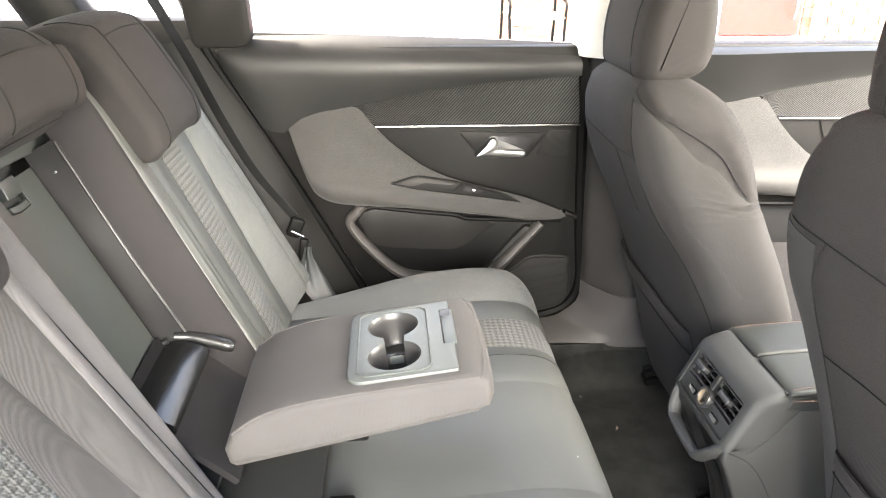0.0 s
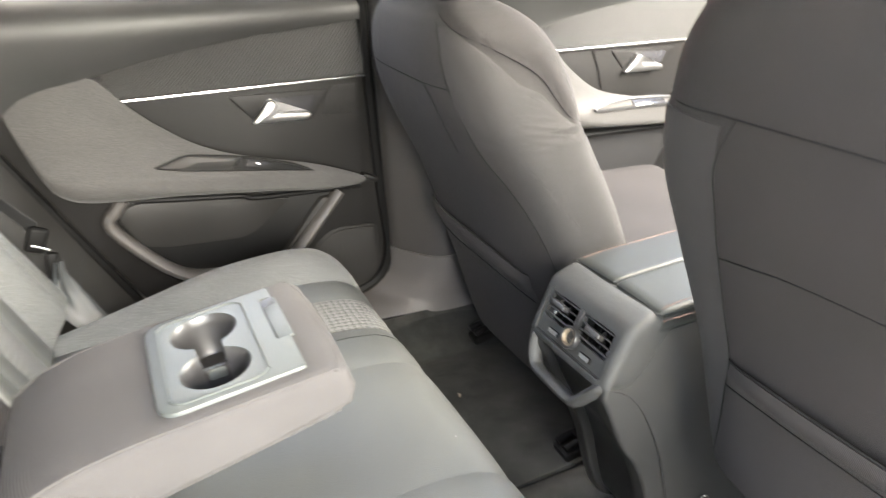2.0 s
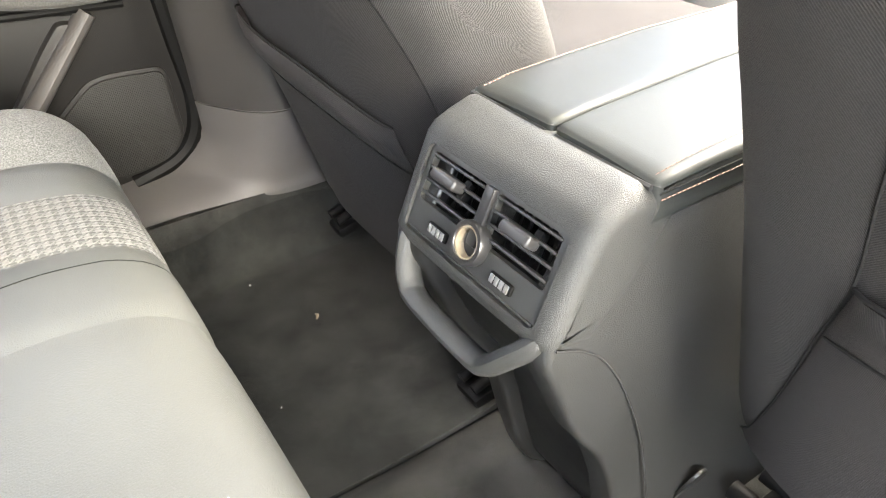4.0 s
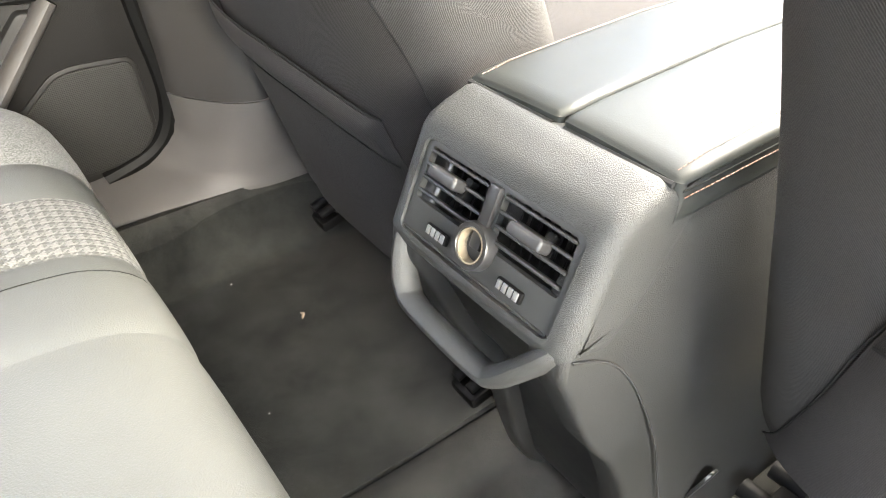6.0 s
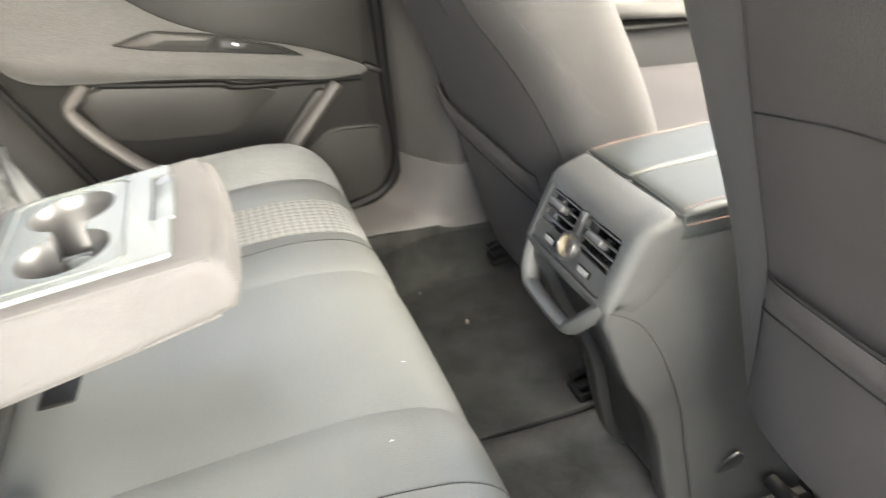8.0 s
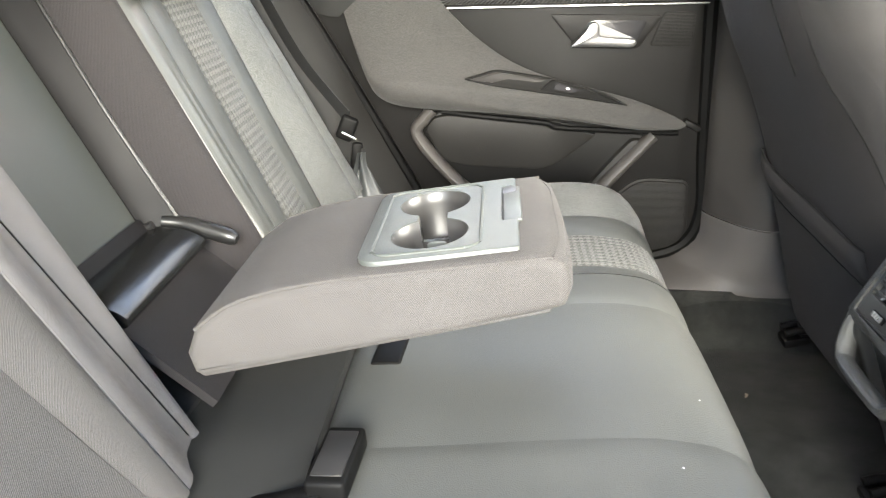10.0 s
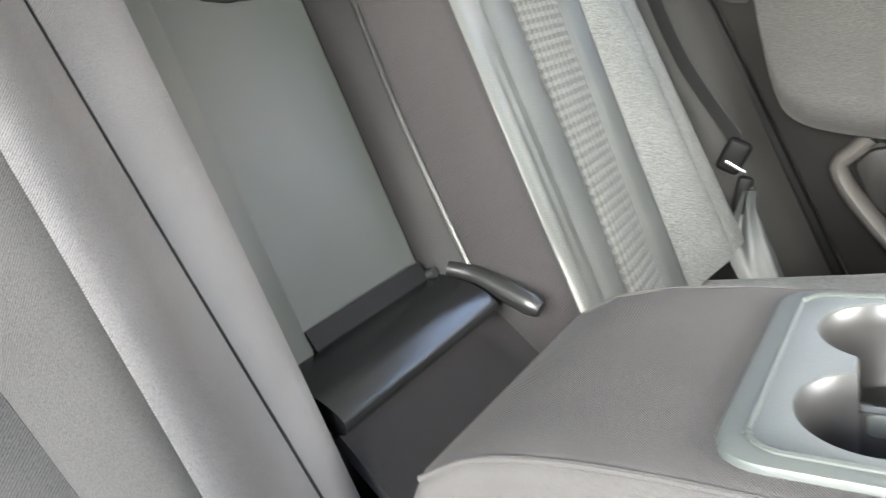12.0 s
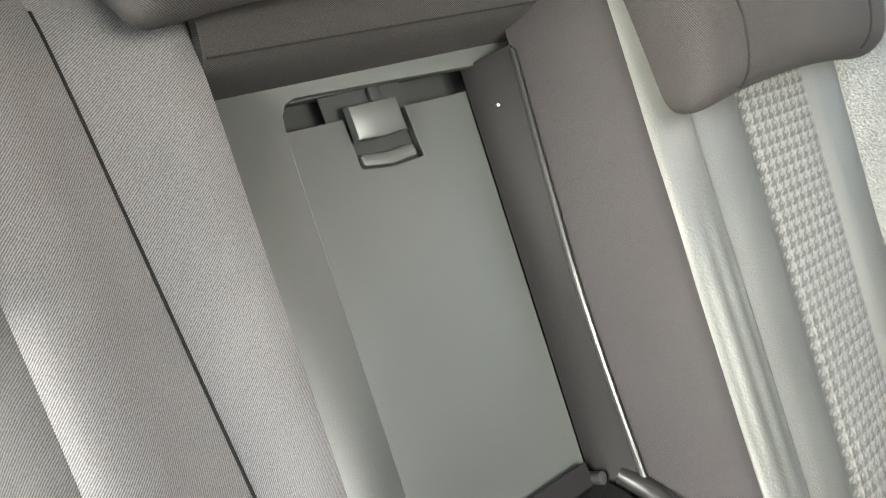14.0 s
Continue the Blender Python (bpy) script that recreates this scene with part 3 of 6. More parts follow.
def shell():
    """Plain closing parts: roof lining, far and near frames, bulkheads, body sides."""
    roof = thing("ceiling", (0, CY, 1.25), "pale cloth roof lining of the car", "ceiling", kind="structure")

    def fn(u, v):
        e = (v - CY) / 0.62
        return (u, v, 1.27 - 0.07 * e * e - 0.03 * ((u - 0.1) / 1.0) ** 2)

    sheet("roof_lining", fn, steps(-1.25, 1.0, 20), steps(CY - 0.69, CY + 0.69, 18), HEADLINER, roof, thick=0.05)
    rail = thing("wall_far", (0, 1.9, 0.0), "grey painted car body side with window openings", "car body", kind="structure")
    # lower body sides outside the doors
    box("body_side", (3.2, 0.05, 0.95), pose(0.35, 1.905, 0.34), PLASTIC_GREY, rail, 0.01)
    box("roof_rail", (2.4, 0.10, 0.07), pose(-0.15, 1.70, 1.21), HEADLINER, rail, 0.02)
    tube("rear_pillar", [(-0.62, 1.78, 0.80), (-0.72, 1.72, 1.0), (-0.85, 1.66, 1.22)], [0.07, 0.06, 0.06], PLASTIC, rail, 10)
    tube("front_pillar", [(1.55, 1.83, 0.80), (1.25, 1.76, 1.05), (0.95, 1.66, 1.24)], 0.045, PLASTIC_GREY, rail, 10)
    near = thing("wall_near", (0, 0.2, 0.0), "car body side around an open rear door", "car body", kind="structure")
    box("body_front", (1.35, 0.06, 0.92), pose(1.28, 0.24, 0.36), PLASTIC_DOOR, near, 0.01)
    box("sill_near", (1.2, 0.12, 0.12), pose(0.1, 0.33, 0.06), PILLAR_GREY, near, 0.02)
    box("body_rear", (0.9, 0.06, 0.95), pose(-0.92, 0.24, 0.40), PLASTIC_DOOR, near, 0.01)
    box("roof_rail", (2.4, 0.10, 0.07), pose(-0.15, 0.40, 1.21), HEADLINER, near, 0.02)
    tube("pillar_near", [(0.56, 0.26, 0.1), (0.54, 0.29, 0.8), (0.46, 0.38, 1.2)], 0.055, PLASTIC_GREY, near, 10)
    tube("rear_pillar", [(-0.52, 0.30, 0.75), (-0.66, 0.37, 1.0), (-0.80, 0.43, 1.2)], [0.09, 0.08, 0.07], PLASTIC, near, 10)
    tube("front_pillar", [(1.55, 0.27, 0.80), (1.25, 0.34, 1.05), (0.95, 0.44, 1.24)], 0.045, PLASTIC_GREY, near, 10)
    front = thing("wall_front", (1.7, CY, 0.0), "black dashboard and bulkhead across the car", "dashboard", kind="structure")
    sheet("dashboard", lambda u, v: (1.55 + 0.30 * u + 0.10 * u * (1 - u), v, 0.25 + 0.62 * min(1, u * 2.2) - 0.06 * max(0, u - 0.5)), steps(0, 1, 14), steps(0.27, 1.83, 10), PLASTIC, front, thick=0.03)
    box("bulkhead", (0.04, 1.6, 0.9), pose(1.92, CY, 0.38), PLASTIC, front, 0.01)
    back = thing("wall_back", (-1.3, CY, 0.0), "grey tailgate lining under the rear window", "tailgate", kind="structure")
    box("tailgate_panel", (0.06, 1.5, 0.80), pose(-1.28, CY, 0.42), PLASTIC_GREY, back, 0.02)
    # unseen header and side boxes added to narrow the light from behind
    box("header_light_stop", (0.10, 1.5, 0.14), pose(-1.22, CY, 1.17), HEADLINER, back, 0.03)
    for y in (CY - 0.62, CY + 0.62):
        box("side_light_stop", (0.12, 0.22, 0.46), pose(-1.25, y, 1.02), PLASTIC, back, 0.03)
    shelf = thing("parcel_shelf", (-0.85, CY, 0.80), "grey parcel shelf behind the rear seats", "shelf")
    box("shelf_board", (0.62, 1.26, 0.02), pose(-0.93, CY, 0.83), PLASTIC_GREY, shelf, 0.006)
    boot = thing("boot_side", (-0.9, 1.75, 0.0), "dark boot side trim below the quarter glass", "trim", kind="structure")
    box("side_panel", (0.86, 0.08, 0.90), pose(-0.86, 1.80, 0.44), PLASTIC, boot, 0.02)


shell()


# ---- rear seat ----
REC = radians(27)
SO = Vector((-0.379, 0, 0.466))
SD = Vector((-math.sin(REC), 0, math.cos(REC)))
SN = Vector((math.cos(REC), 0, math.sin(REC)))


def bk(s, y, n):
    """A place on the reclined backrest: s up it, n out of the recess floor."""
    p = SO + SD * s + SN * n
    return Vector((p.x, y, p.z))


CUSHION = [(0.0, (-0.275, 0.335)), (0.08, (-0.20, 0.342)), (0.18, (-0.10, 0.350)), (0.28, (0.0, 0.358)), (0.38, (0.10, 0.367)), (0.46, (0.18, 0.3715)),
           (0.515, (0.235, 0.366)), (0.55, (0.268, 0.352)), (0.58, (0.288, 0.330)), (0.62, (0.296, 0.295)), (0.68, (0.291, 0.24)), (0.76, (0.276, 0.17)), (0.86, (0.258, 0.07))]
CU_X = [(a, p[0]) for a, p in CUSHION]
CU_Z = [(a, p[1]) for a, p in CUSHION]


def side_lift(y):
    """Cushion height across the car: dished seats, flat middle, dropping ends."""
    d = abs(y - CY)
    return lerp([(0, 0.0), (0.13, 0.0), (0.19, -0.004), (0.31, -0.010), (0.42, 0.004), (0.52, 0.016), (0.57, 0.006), (0.612, -0.030), (0.63, -0.075)], d)


def cushion_pt(u, y):
    k = lerp([(0, 0.4), (0.2, 1), (0.5, 1), (0.62, 0.3), (0.86, 0.0)], u)
    d = abs(y - CY)
    back = lerp([(0, 0.0), (0.42, 0.0), (0.56, 0.010), (0.63, 0.035)], d) * lerp([(0.0, 0.0), (0.45, 0.2), (0.6, 1), (0.86, 1)], u)
    return Vector((lerp(CU_X, u) - back, y, lerp(CU_Z, u) + side_lift(y) * k))


U_CUSH = steps(0, 0.45, 14) + steps(0.465, 0.66, 16) + [0.70, 0.76, 0.82, 0.86]


def rear_cushion():
    ob = box("cushion", (0.46, 1.20, 0.20), pose(-0.01, CY, 0.16), DARK, BENCH, 0.02, "grey leatherette cushion with houndstooth stripes")
    cols = [(0.428, 0.63, HEATHER, "outer_pad", "pale heather cloth side pad"), (0.63, 0.690, LEATHER, "side_panel", ""), (0.690, 0.795, HOUND, "stripe_panel", "grey houndstooth cloth stripe"),
            (0.795, 0.92, LEATHER, "seat_panel", ""), (0.92, 1.18, LEATHER, "middle_panel", ""), (1.18, 1.305, LEATHER, "seat_panel", ""),
            (1.305, 1.410, HOUND, "stripe_panel", "grey houndstooth cloth stripe"), (1.410, 1.47, LEATHER, "side_panel", ""), (1.47, 1.672, HEATHER, "outer_pad", "pale heather cloth side pad")]
    for a, b, mat, nm, lab in cols:
        def fn(u, v, a=a, b=b, nm=nm):
            p = cushion_pt(u, v)
            if nm == "outer_pad":
                w = lerp([(0.0, 0.30), (0.10, 0.42), (0.20, 0.66), (0.30, 0.92), (0.36, 1.0)], u)
                p.y = b - (b - v) * w if b < CY else a + (v - a) * w
            return p

        us = U_CUSH
        if mat is LEATHER and 0.79 < a < 1.19 and b < 1.31:
            us = [0.157, 0.160, 0.165, 0.173, 0.185] + [u for u in U_CUSH if u > 0.20]
            flat = fn

            def fn(u, v, flat=flat):
                p = flat(u, v)
                p.z -= 0.012 * (1 - min(1.0, (u - 0.157) / 0.026)) ** 2
                return p

        sheet(nm, fn, us, steps(a, b, 10 if b - a > 0.11 else 6), mat, ob, puff=0.004 if nm == "outer_pad" else 0.0012, edge=0.0014, thick=0.03, label=lab, flip=False)
    sheet("rear_flap", lambda u, y: (-0.118 - 0.16 * u, y, 0.336 + side_lift(y) - 0.012 * u + 0.004 * math.sin(23 * y) * u), steps(0, 1, 8), steps(0.72, 1.31, 20), FLAP, ob, thick=0.02, label="dark cloth flap behind the cushion")
    for y in (0.858, 1.242):
        seam([cushion_pt(u, y + (0.03 if y > CY else -0.03) * lerp([(0.2, 0.0), (0.5, 1.0), (0.6, 1.0)], u)) + Vector((0, 0, 0.0015)) for u in steps(0.33, 0.60, 24)], ob, 0.0008)
    return ob


BENCH = thing("rear_bench", (0.0, CY, 0.0), "grey split rear bench seat with houndstooth stripes and folded-down armrest", "seat")
rear_cushion()


def back_n(y):
    """How far the backrest face stands out, across the car."""
    d = abs(y - CY)
    return lerp([(0.075, 0.058), (0.092, 0.064), (0.115, 0.066), (0.135, 0.066), (0.16, 0.076), (0.185, 0.094), (0.205, 0.101), (0.222, 0.096), (0.24, 0.084), (0.265, 0.074), (0.31, 0.067), (0.38, 0.065), (0.44, 0.074), (0.53, 0.108), (0.58, 0.118), (0.615, 0.080), (0.635, 0.02)], d)


def back_n_far(y):
    d = abs(y - CY)
    return lerp([(0.145, 0.097), (0.18, 0.100), (0.21, 0.099), (0.24, 0.097), (0.28, 0.096), (0.36, 0.090), (0.44, 0.096), (0.53, 0.116), (0.58, 0.114), (0.615, 0.080), (0.635, 0.02)], d)


def bead_y(s):
    """The line of the bead along the far wall of the armrest recess."""
    return lerp([(-0.03, 1.181), (0.06, 1.184), (0.14, 1.189), (0.23, 1.200), (0.315, 1.212), (0.45, 1.232)], s)


BACK_S = [(-0.17, 0.0), (-0.08, 0.0), (0.33, 0.0), (0.385, -0.004), (0.42, -0.020), (0.440, -0.050), (0.45, -0.09)]
S_BACK = steps(-0.17, 0.34, 24) + steps(0.352, 0.44, 9) + [0.45]


def backrest(far):
    lab = "backrest with houndstooth stripe, heather side pad and pale edge" if far else "charcoal cloth backrest beside the open armrest recess"
    sg = 1 if far else -1
    nf = back_n_far if far else back_n
    a = 0.20 if far else 0.10
    core = [(a, -0.14), (0.60, -0.14), (0.60, 0.43), (a, 0.43)]
    bm = bmesh.new()
    vs = [bm.verts.new(bk(s, CY + sg * d, n)) for n in (0.052, -0.07) for d, s in core]
    for f in ((0, 1, 2, 3), (7, 6, 5, 4), (0, 4, 5, 1), (1, 5, 6, 2), (2, 6, 7, 3), (3, 7, 4, 0)):
        bm.faces.new([vs[i] for i in f])
    ob = part("backrest", bm, PLASTIC, BENCH, lab, False)

    def fn(lo, hi, creased=False):
        def g(s, v):
            d = lo[0] + (hi[0] - lo[0]) * v + s * (lo[1] + (hi[1] - lo[1]) * v)
            y = CY + sg * d
            fold = 0.0007 * math.cos(6 * math.pi * v + 0.8) * lerp([(-0.06, 0.2), (0.02, 1), (0.10, 1), (0.17, 0)], s) if creased else 0.0
            return bk(s, y, nf(y) + lerp(BACK_S, s) + fold)
        return g

    if far:
        def inner(s, v):
            y = lerp([(0, bead_y(s) + 0.0006), (0.6, 1.211 + 0.10 * s), (1, 1.234 + 0.10 * s)], v)
            n = lerp([(0, 0.036), (0.6, 0.082), (0.85, 0.095), (1, 0.098)], v)
            return bk(s, y, n + lerp(BACK_S, s))

        sheet("inner_wall", inner, S_BACK, steps(0, 1, 10), FABRIC_MID, ob, puff=0.002, edge=0.002, thick=0.012, flip=True)
        cols = [((0.184, 0.10), (0.236, 0.117), LEATHER_LT, "edge_strip", "pale smooth edge strip with pressed folds"), ((0.236, 0.117), (0.293, 0.165), LEATHER, "side_panel", ""),
                ((0.293, 0.165), (0.391, 0.160), HOUND, "stripe_panel", "grey houndstooth cloth stripe"), ((0.391, 0.160), (0.440, 0.13), LEATHER, "side_panel", ""), ((0.440, 0.13), (0.545, 0.04), HEATHER, "outer_pad", "pale heather cloth side pad"), ((0.545, 0.04), (0.632, 0.0), HEATHER, "outer_wing", "pale heather cloth side pad")]
    else:
        # the side columns carry their shade in a darker copy of the cloth
        cols = [((0.096, -0.055), (0.130, 0.06), FABRIC, "inner_wall", ""), ((0.130, 0.06), (0.205, 0.03), FABRIC, "bolster", ""), ((0.205, 0.03), (0.245, 0.10), FABRIC_SHADED, "bolster_side", "charcoal cloth side darkened for shade"), ((0.245, 0.10), (0.305, 0.02), FABRIC_SHADED, "side_panel", ""),
                ((0.305, 0.02), (0.405, 0.0), HOUND, "stripe_panel", "grey houndstooth cloth stripe"), ((0.405, 0.0), (0.46, 0.0), LEATHER, "side_panel", ""), ((0.46, 0.0), (0.632, 0.0), HEATHER, "outer_pad", "pale heather cloth side pad")]
    for lo, hi, mat, nm, l in cols:
        d_in = lo[0]
        nv = 24 if nm == "edge_strip" else 6 if abs(hi[0] - lo[0]) < 0.07 else 12
        sheet(nm, fn(lo, hi, nm == "edge_strip"), S_BACK, steps(0, 1, nv), mat, ob, puff=0.0022, edge=0.0012 if not far and d_in < 0.14 else 0.003, thick=0.03, label=l, flip=far)
    return ob


FAR_BACK = backrest(True)
# seam across the far side pad
seam([bk(s, y, back_n_far(y) + 0.0012) for s, y in zip(steps(0.27, 0.10, 14), [1.575 - 0.055 * t + 0.05 * t * t for t in steps(0, 1, 14)])], FAR_BACK, 0.001)
# added black box that closes the gap behind the cushion
box("gap_filler", (0.16, 1.22, 0.34), pose(-0.345, CY, 0.18), DARK, BENCH, 0.01)
NEAR_BACK = backrest(False)
seam([bk(s, CY - 0.130 - 0.06 * s, back_n(CY - 0.130 - 0.06 * s) + lerp(BACK_S, s) - 0.0006) for s in steps(-0.16, 0.40, 42)], NEAR_BACK, 0.0015)


def centre_recess():
    """The plastic-lined recess that the folded armrest leaves, with its load-through flap."""
    ob = box("armrest_recess", (0.30, 0.45, 0.01), axes(bk(0.14, 1.10, -0.06), (0, 1, 0), SD), DARK, BENCH, 0, "open grey plastic armrest recess with a load flap")
    pm = axes(bk(0, 0, 0.0), (0, 1, 0), SD)

    def far_y(s):
        return 1.163 + 0.080 * s

    def near_y(s):
        return 1.008 + 0.055 * s

    flap = sheet("flap", lambda s, v: bk(s, near_y(s) + (far_y(s) - 0.0015 - near_y(s)) * v, 0.008 - 0.006 * math.sin(math.pi * v * 0.5)), steps(-0.015, 0.322, 24), steps(0, 1, 20), RECESS, ob, edge=0.0006, thick=0.006, flip=True)
    # latch in its notch: cover, finger gap, crescent lip, stalk
    notch = rounded([(1.073, 0.36), (1.073, 0.284), (1.098, 0.2805), (1.127, 0.2815), (1.125, 0.36)], 0.002, 2)
    cut(flap, plate("cutter", notch, pm @ Matrix.Translation((0, 0, 0.03)), 0.05, DARK, None, 0.0001))
    box("latch_well", (0.070, 0.075, 0.002), axes(bk(0.310, 1.10, -0.006), (0, 1, 0), SD), DARK, ob, 0)
    cover = [(1.0745, 0.328), (1.0750, 0.303), (1.0955, 0.3015), (1.1165, 0.3030), (1.1145, 0.328)]
    plate("latch", cover, axes(bk(0.3, 0, 0.0135), (0, 1, 0), SD + SN * 0.12) @ Matrix.Translation((0, -0.300, 0)), 0.009, RECESS, ob, 0.0022)
    lip = rounded([(1.0740, 0.2945), (1.0745, 0.2855), (1.098, 0.282), (1.1205, 0.2835), (1.1195, 0.2930), (1.097, 0.2915)], 0.003, 3)
    plate("latch_lip", lip, pm @ Matrix.Translation((0, 0, 0.0080)), 0.006, RECESS, ob, 0.0015)
    box("latch_stalk", (0.010, 0.060, 0.006), axes(bk(0.335, 1.109, -0.002), (0, 1, 0), SD), SATIN, ob, 0.002)
    tube("notch_edge", [bk(s, 1.1272 - 0.02 * (s - 0.2815), 0.0045) for s in steps(0.2815, 0.321, 4)], 0.0008, RECESS, ob, 6)
    # flat rim round the near side and the top, with a rounded inner corner
    rim = [(0.950, -0.03), (near_y(-0.03), -0.03)] + [(near_y(s), s) for s in (0.1, 0.2, 0.30)]
    rim += [(1.027, 0.325), (1.0285, 0.3335), (1.033, 0.3395), (1.041, 0.3425), (1.12, 0.3405), (1.200, 0.3375), (1.262, 0.3350), (1.268, 0.400), (0.950, 0.400)]
    plate("rim", rim, pm @ Matrix.Translation((0, 0, 0.0125)), 0.006, RECESS, ob, 0.0012, "flat grey plastic rim")
    tube("rim_bead", [bk(s, near_y(s) + 0.0006, 0.0095) for s in steps(-0.02, 0.315, 12)], 0.0007, TRAY_GREY, ob, 6)
    # slot above the flap: black sheets put its shade into the colour
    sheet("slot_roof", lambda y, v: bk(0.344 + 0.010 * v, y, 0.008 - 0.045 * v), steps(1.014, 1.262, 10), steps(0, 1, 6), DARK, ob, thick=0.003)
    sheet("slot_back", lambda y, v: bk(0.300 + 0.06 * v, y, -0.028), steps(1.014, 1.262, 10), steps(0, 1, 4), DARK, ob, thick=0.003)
    # far wall up to its bead, its plastic near-black for recess shade
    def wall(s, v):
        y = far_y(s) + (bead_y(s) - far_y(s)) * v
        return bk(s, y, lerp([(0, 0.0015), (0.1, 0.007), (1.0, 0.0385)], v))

    sheet("wall_panel", wall, steps(-0.03, 0.340, 20), steps(0, 1, 10), WALL_SHADED, ob, thick=0.004, flip=True)
    tube("bead", [bk(s, bead_y(s), 0.0395) for s in steps(-0.012, 0.336, 22)], 0.0025, LIP, ob, 8, "thin shiny black bead")
    # bottom roll and hinge arm
    prof = [(0.006, -0.002), (0.003, 0.012), (-0.004, 0.028), (-0.014, 0.044), (-0.026, 0.056), (-0.038, 0.0625), (-0.045, 0.0605), (-0.046, 0.054), (-0.038, 0.040), (-0.022, 0.020), (-0.008, -0.004)]
    loft("lip_roll", [[bk(s, y, n) for s, n in smooth_ring(prof)] for y in steps(0.966, 1.166, 10)], ROLL, ob, True, "smooth black plastic roll")
    sheet("lip_flange", lambda u, y: bk(0.020 - 0.022 * u, y, 0.0075 + 0.003 * u), steps(0, 1, 3), steps(1.012, 1.158, 6), WALL_SHADED, ob, thick=0.002, flip=True)
    arm = smooth_path([bk(0.002, 1.176, 0.022), bk(-0.012, 1.181, 0.040), bk(-0.028, 1.181, 0.058), bk(-0.046, 1.179, 0.078), bk(-0.060, 1.177, 0.092)], 5)
    tube("hinge_arm", arm, [0.0082 + 0.0022 * min(1, i / 8) - 0.004 * max(0, i / (len(arm) - 1) - 0.86) / 0.14 for i in range(len(arm))], LIP, ob, 12, "rounded black hinge arm", 0.9)
    tube("hinge_knob", [bk(0.006, 1.160, 0.004), bk(0.006, 1.162, 0.018)], 0.005, SATIN, ob, 10)
    tube("screw", [bk(0.300, 1.196, 0.020), bk(0.300, 1.195, 0.024)], 0.0016, ALU, ob, 8)
    # dark cloth apron that falls from the roll to the armrest
    sheet("apron", lambda u, y: bk(-0.052 - 0.11 * u, y, 0.034 + 0.040 * u), steps(0, 1, 8), steps(0.972, 1.20, 8), FABRIC_MID, ob, puff=0.004, thick=0.01, label="dark cloth apron", flip=True)
    # cloth band above the recess, coloured black for the headrest's shade
    band_n = [(0.352, 0.012), (0.3535, 0.040), (0.357, 0.056), (0.364, 0.066), (0.385, 0.074), (0.42, 0.070), (0.45, 0.050)]
    sheet("upper_band", lambda s, y: bk(s, y, lerp(band_n, s)), [0.352, 0.3525, 0.3535, 0.355, 0.357, 0.360, 0.364, 0.370, 0.38, 0.39, 0.405, 0.42, 0.435, 0.45], steps(0.973, 1.262, 16), FRONT_CLOTH, ob, thick=0.012, label="cloth band coloured black for the headrest's shade", flip=True)
    seam([bk(0.3605, y, lerp(band_n, 0.3605) + 0.0006) for y in steps(0.975, 1.258, 16)], ob, 0.0012)
    return ob


def smooth_ring(prof, per=4):
    return [(p.x, p.y) for p in smooth_path([(a, b, 0) for a, b in prof], per, True)]


centre_recess()


def rear_headrest(yc, half, base_s, tip_s, top_s, label):
    """A saddle headrest: thick top over the backrest, a lip hanging down its front."""
    ob = thing("rear_headrest", bk(base_s, yc, 0.05), label, "headrest", "rear headrests")
    h = top_s
    u = max(h - 0.115, tip_s + 0.045)
    prof = [(tip_s + 0.016, 0.090), (tip_s + 0.001, 0.106), (tip_s - 0.003, 0.126), (tip_s + 0.008, 0.145), (tip_s + 0.035, 0.155), (tip_s + 0.07, 0.157), (h - 0.060, 0.150), (h - 0.030, 0.132), (h - 0.010, 0.100), (h, 0.050), (h - 0.004, 0.0), (h - 0.020, -0.035), (h - 0.045, -0.042),
            (h - 0.066, -0.015), (h - 0.074, 0.030), (0.5 * (h - 0.074 + u), 0.060), (u - 0.02, 0.078)]
    if u - 0.02 - tip_s > 0.05:
        prof += [(tip_s + 0.06, 0.0835), (tip_s + 0.034, 0.086)]
    ring = smooth_ring(prof, 5)
    pad = box_map(sweep("pad", ring, yc - half, yc + half, 0.018, lambda a, b, y: bk(a - 0.010 * ((y - yc) / half) ** 2, y, b - 0.008 * ((y - yc) / half) ** 2), FRONT_CLOTH, ob, n=5, mid=10))
    # seams that bound the front panel: up the front and over the top, on both sides
    def skin(k, y):
        a, b = offset_ring(ring, -0.0004)[k % len(ring)]
        return bk(a - 0.010 * ((y - yc) / half) ** 2, y, b - 0.008 * ((y - yc) / half) ** 2)

    for sg in (-1, 1):
        ks = list(range(12, 42))
        seam([skin(k, yc + sg * (half - 0.046 + 0.020 * max(0, (k - 32) / 10))) for k in ks], ob, 0.0016)
    seam([skin(30, yc + e * (half - 0.046)) for e in steps(-1, 1, 14)], ob, 0.0014)
    for sg in (-1, 1):
        tube("post", [bk(base_s - 0.05, yc + sg * 0.06, 0.02), bk(h - 0.03, yc + sg * 0.06, 0.02)], 0.006, SATIN, ob, 10)
    return ob


rear_headrest(1.420, 0.138, 0.42, 0.248, 0.495, "dark grey cloth saddle headrest on the rear backrest")
rear_headrest(0.680, 0.138, 0.42, 0.262, 0.495, "dark grey cloth saddle headrest on the rear backrest")
rear_headrest(1.060, 0.134, 0.42, 0.372, 0.505, "dark grey cloth middle headrest pushed down")


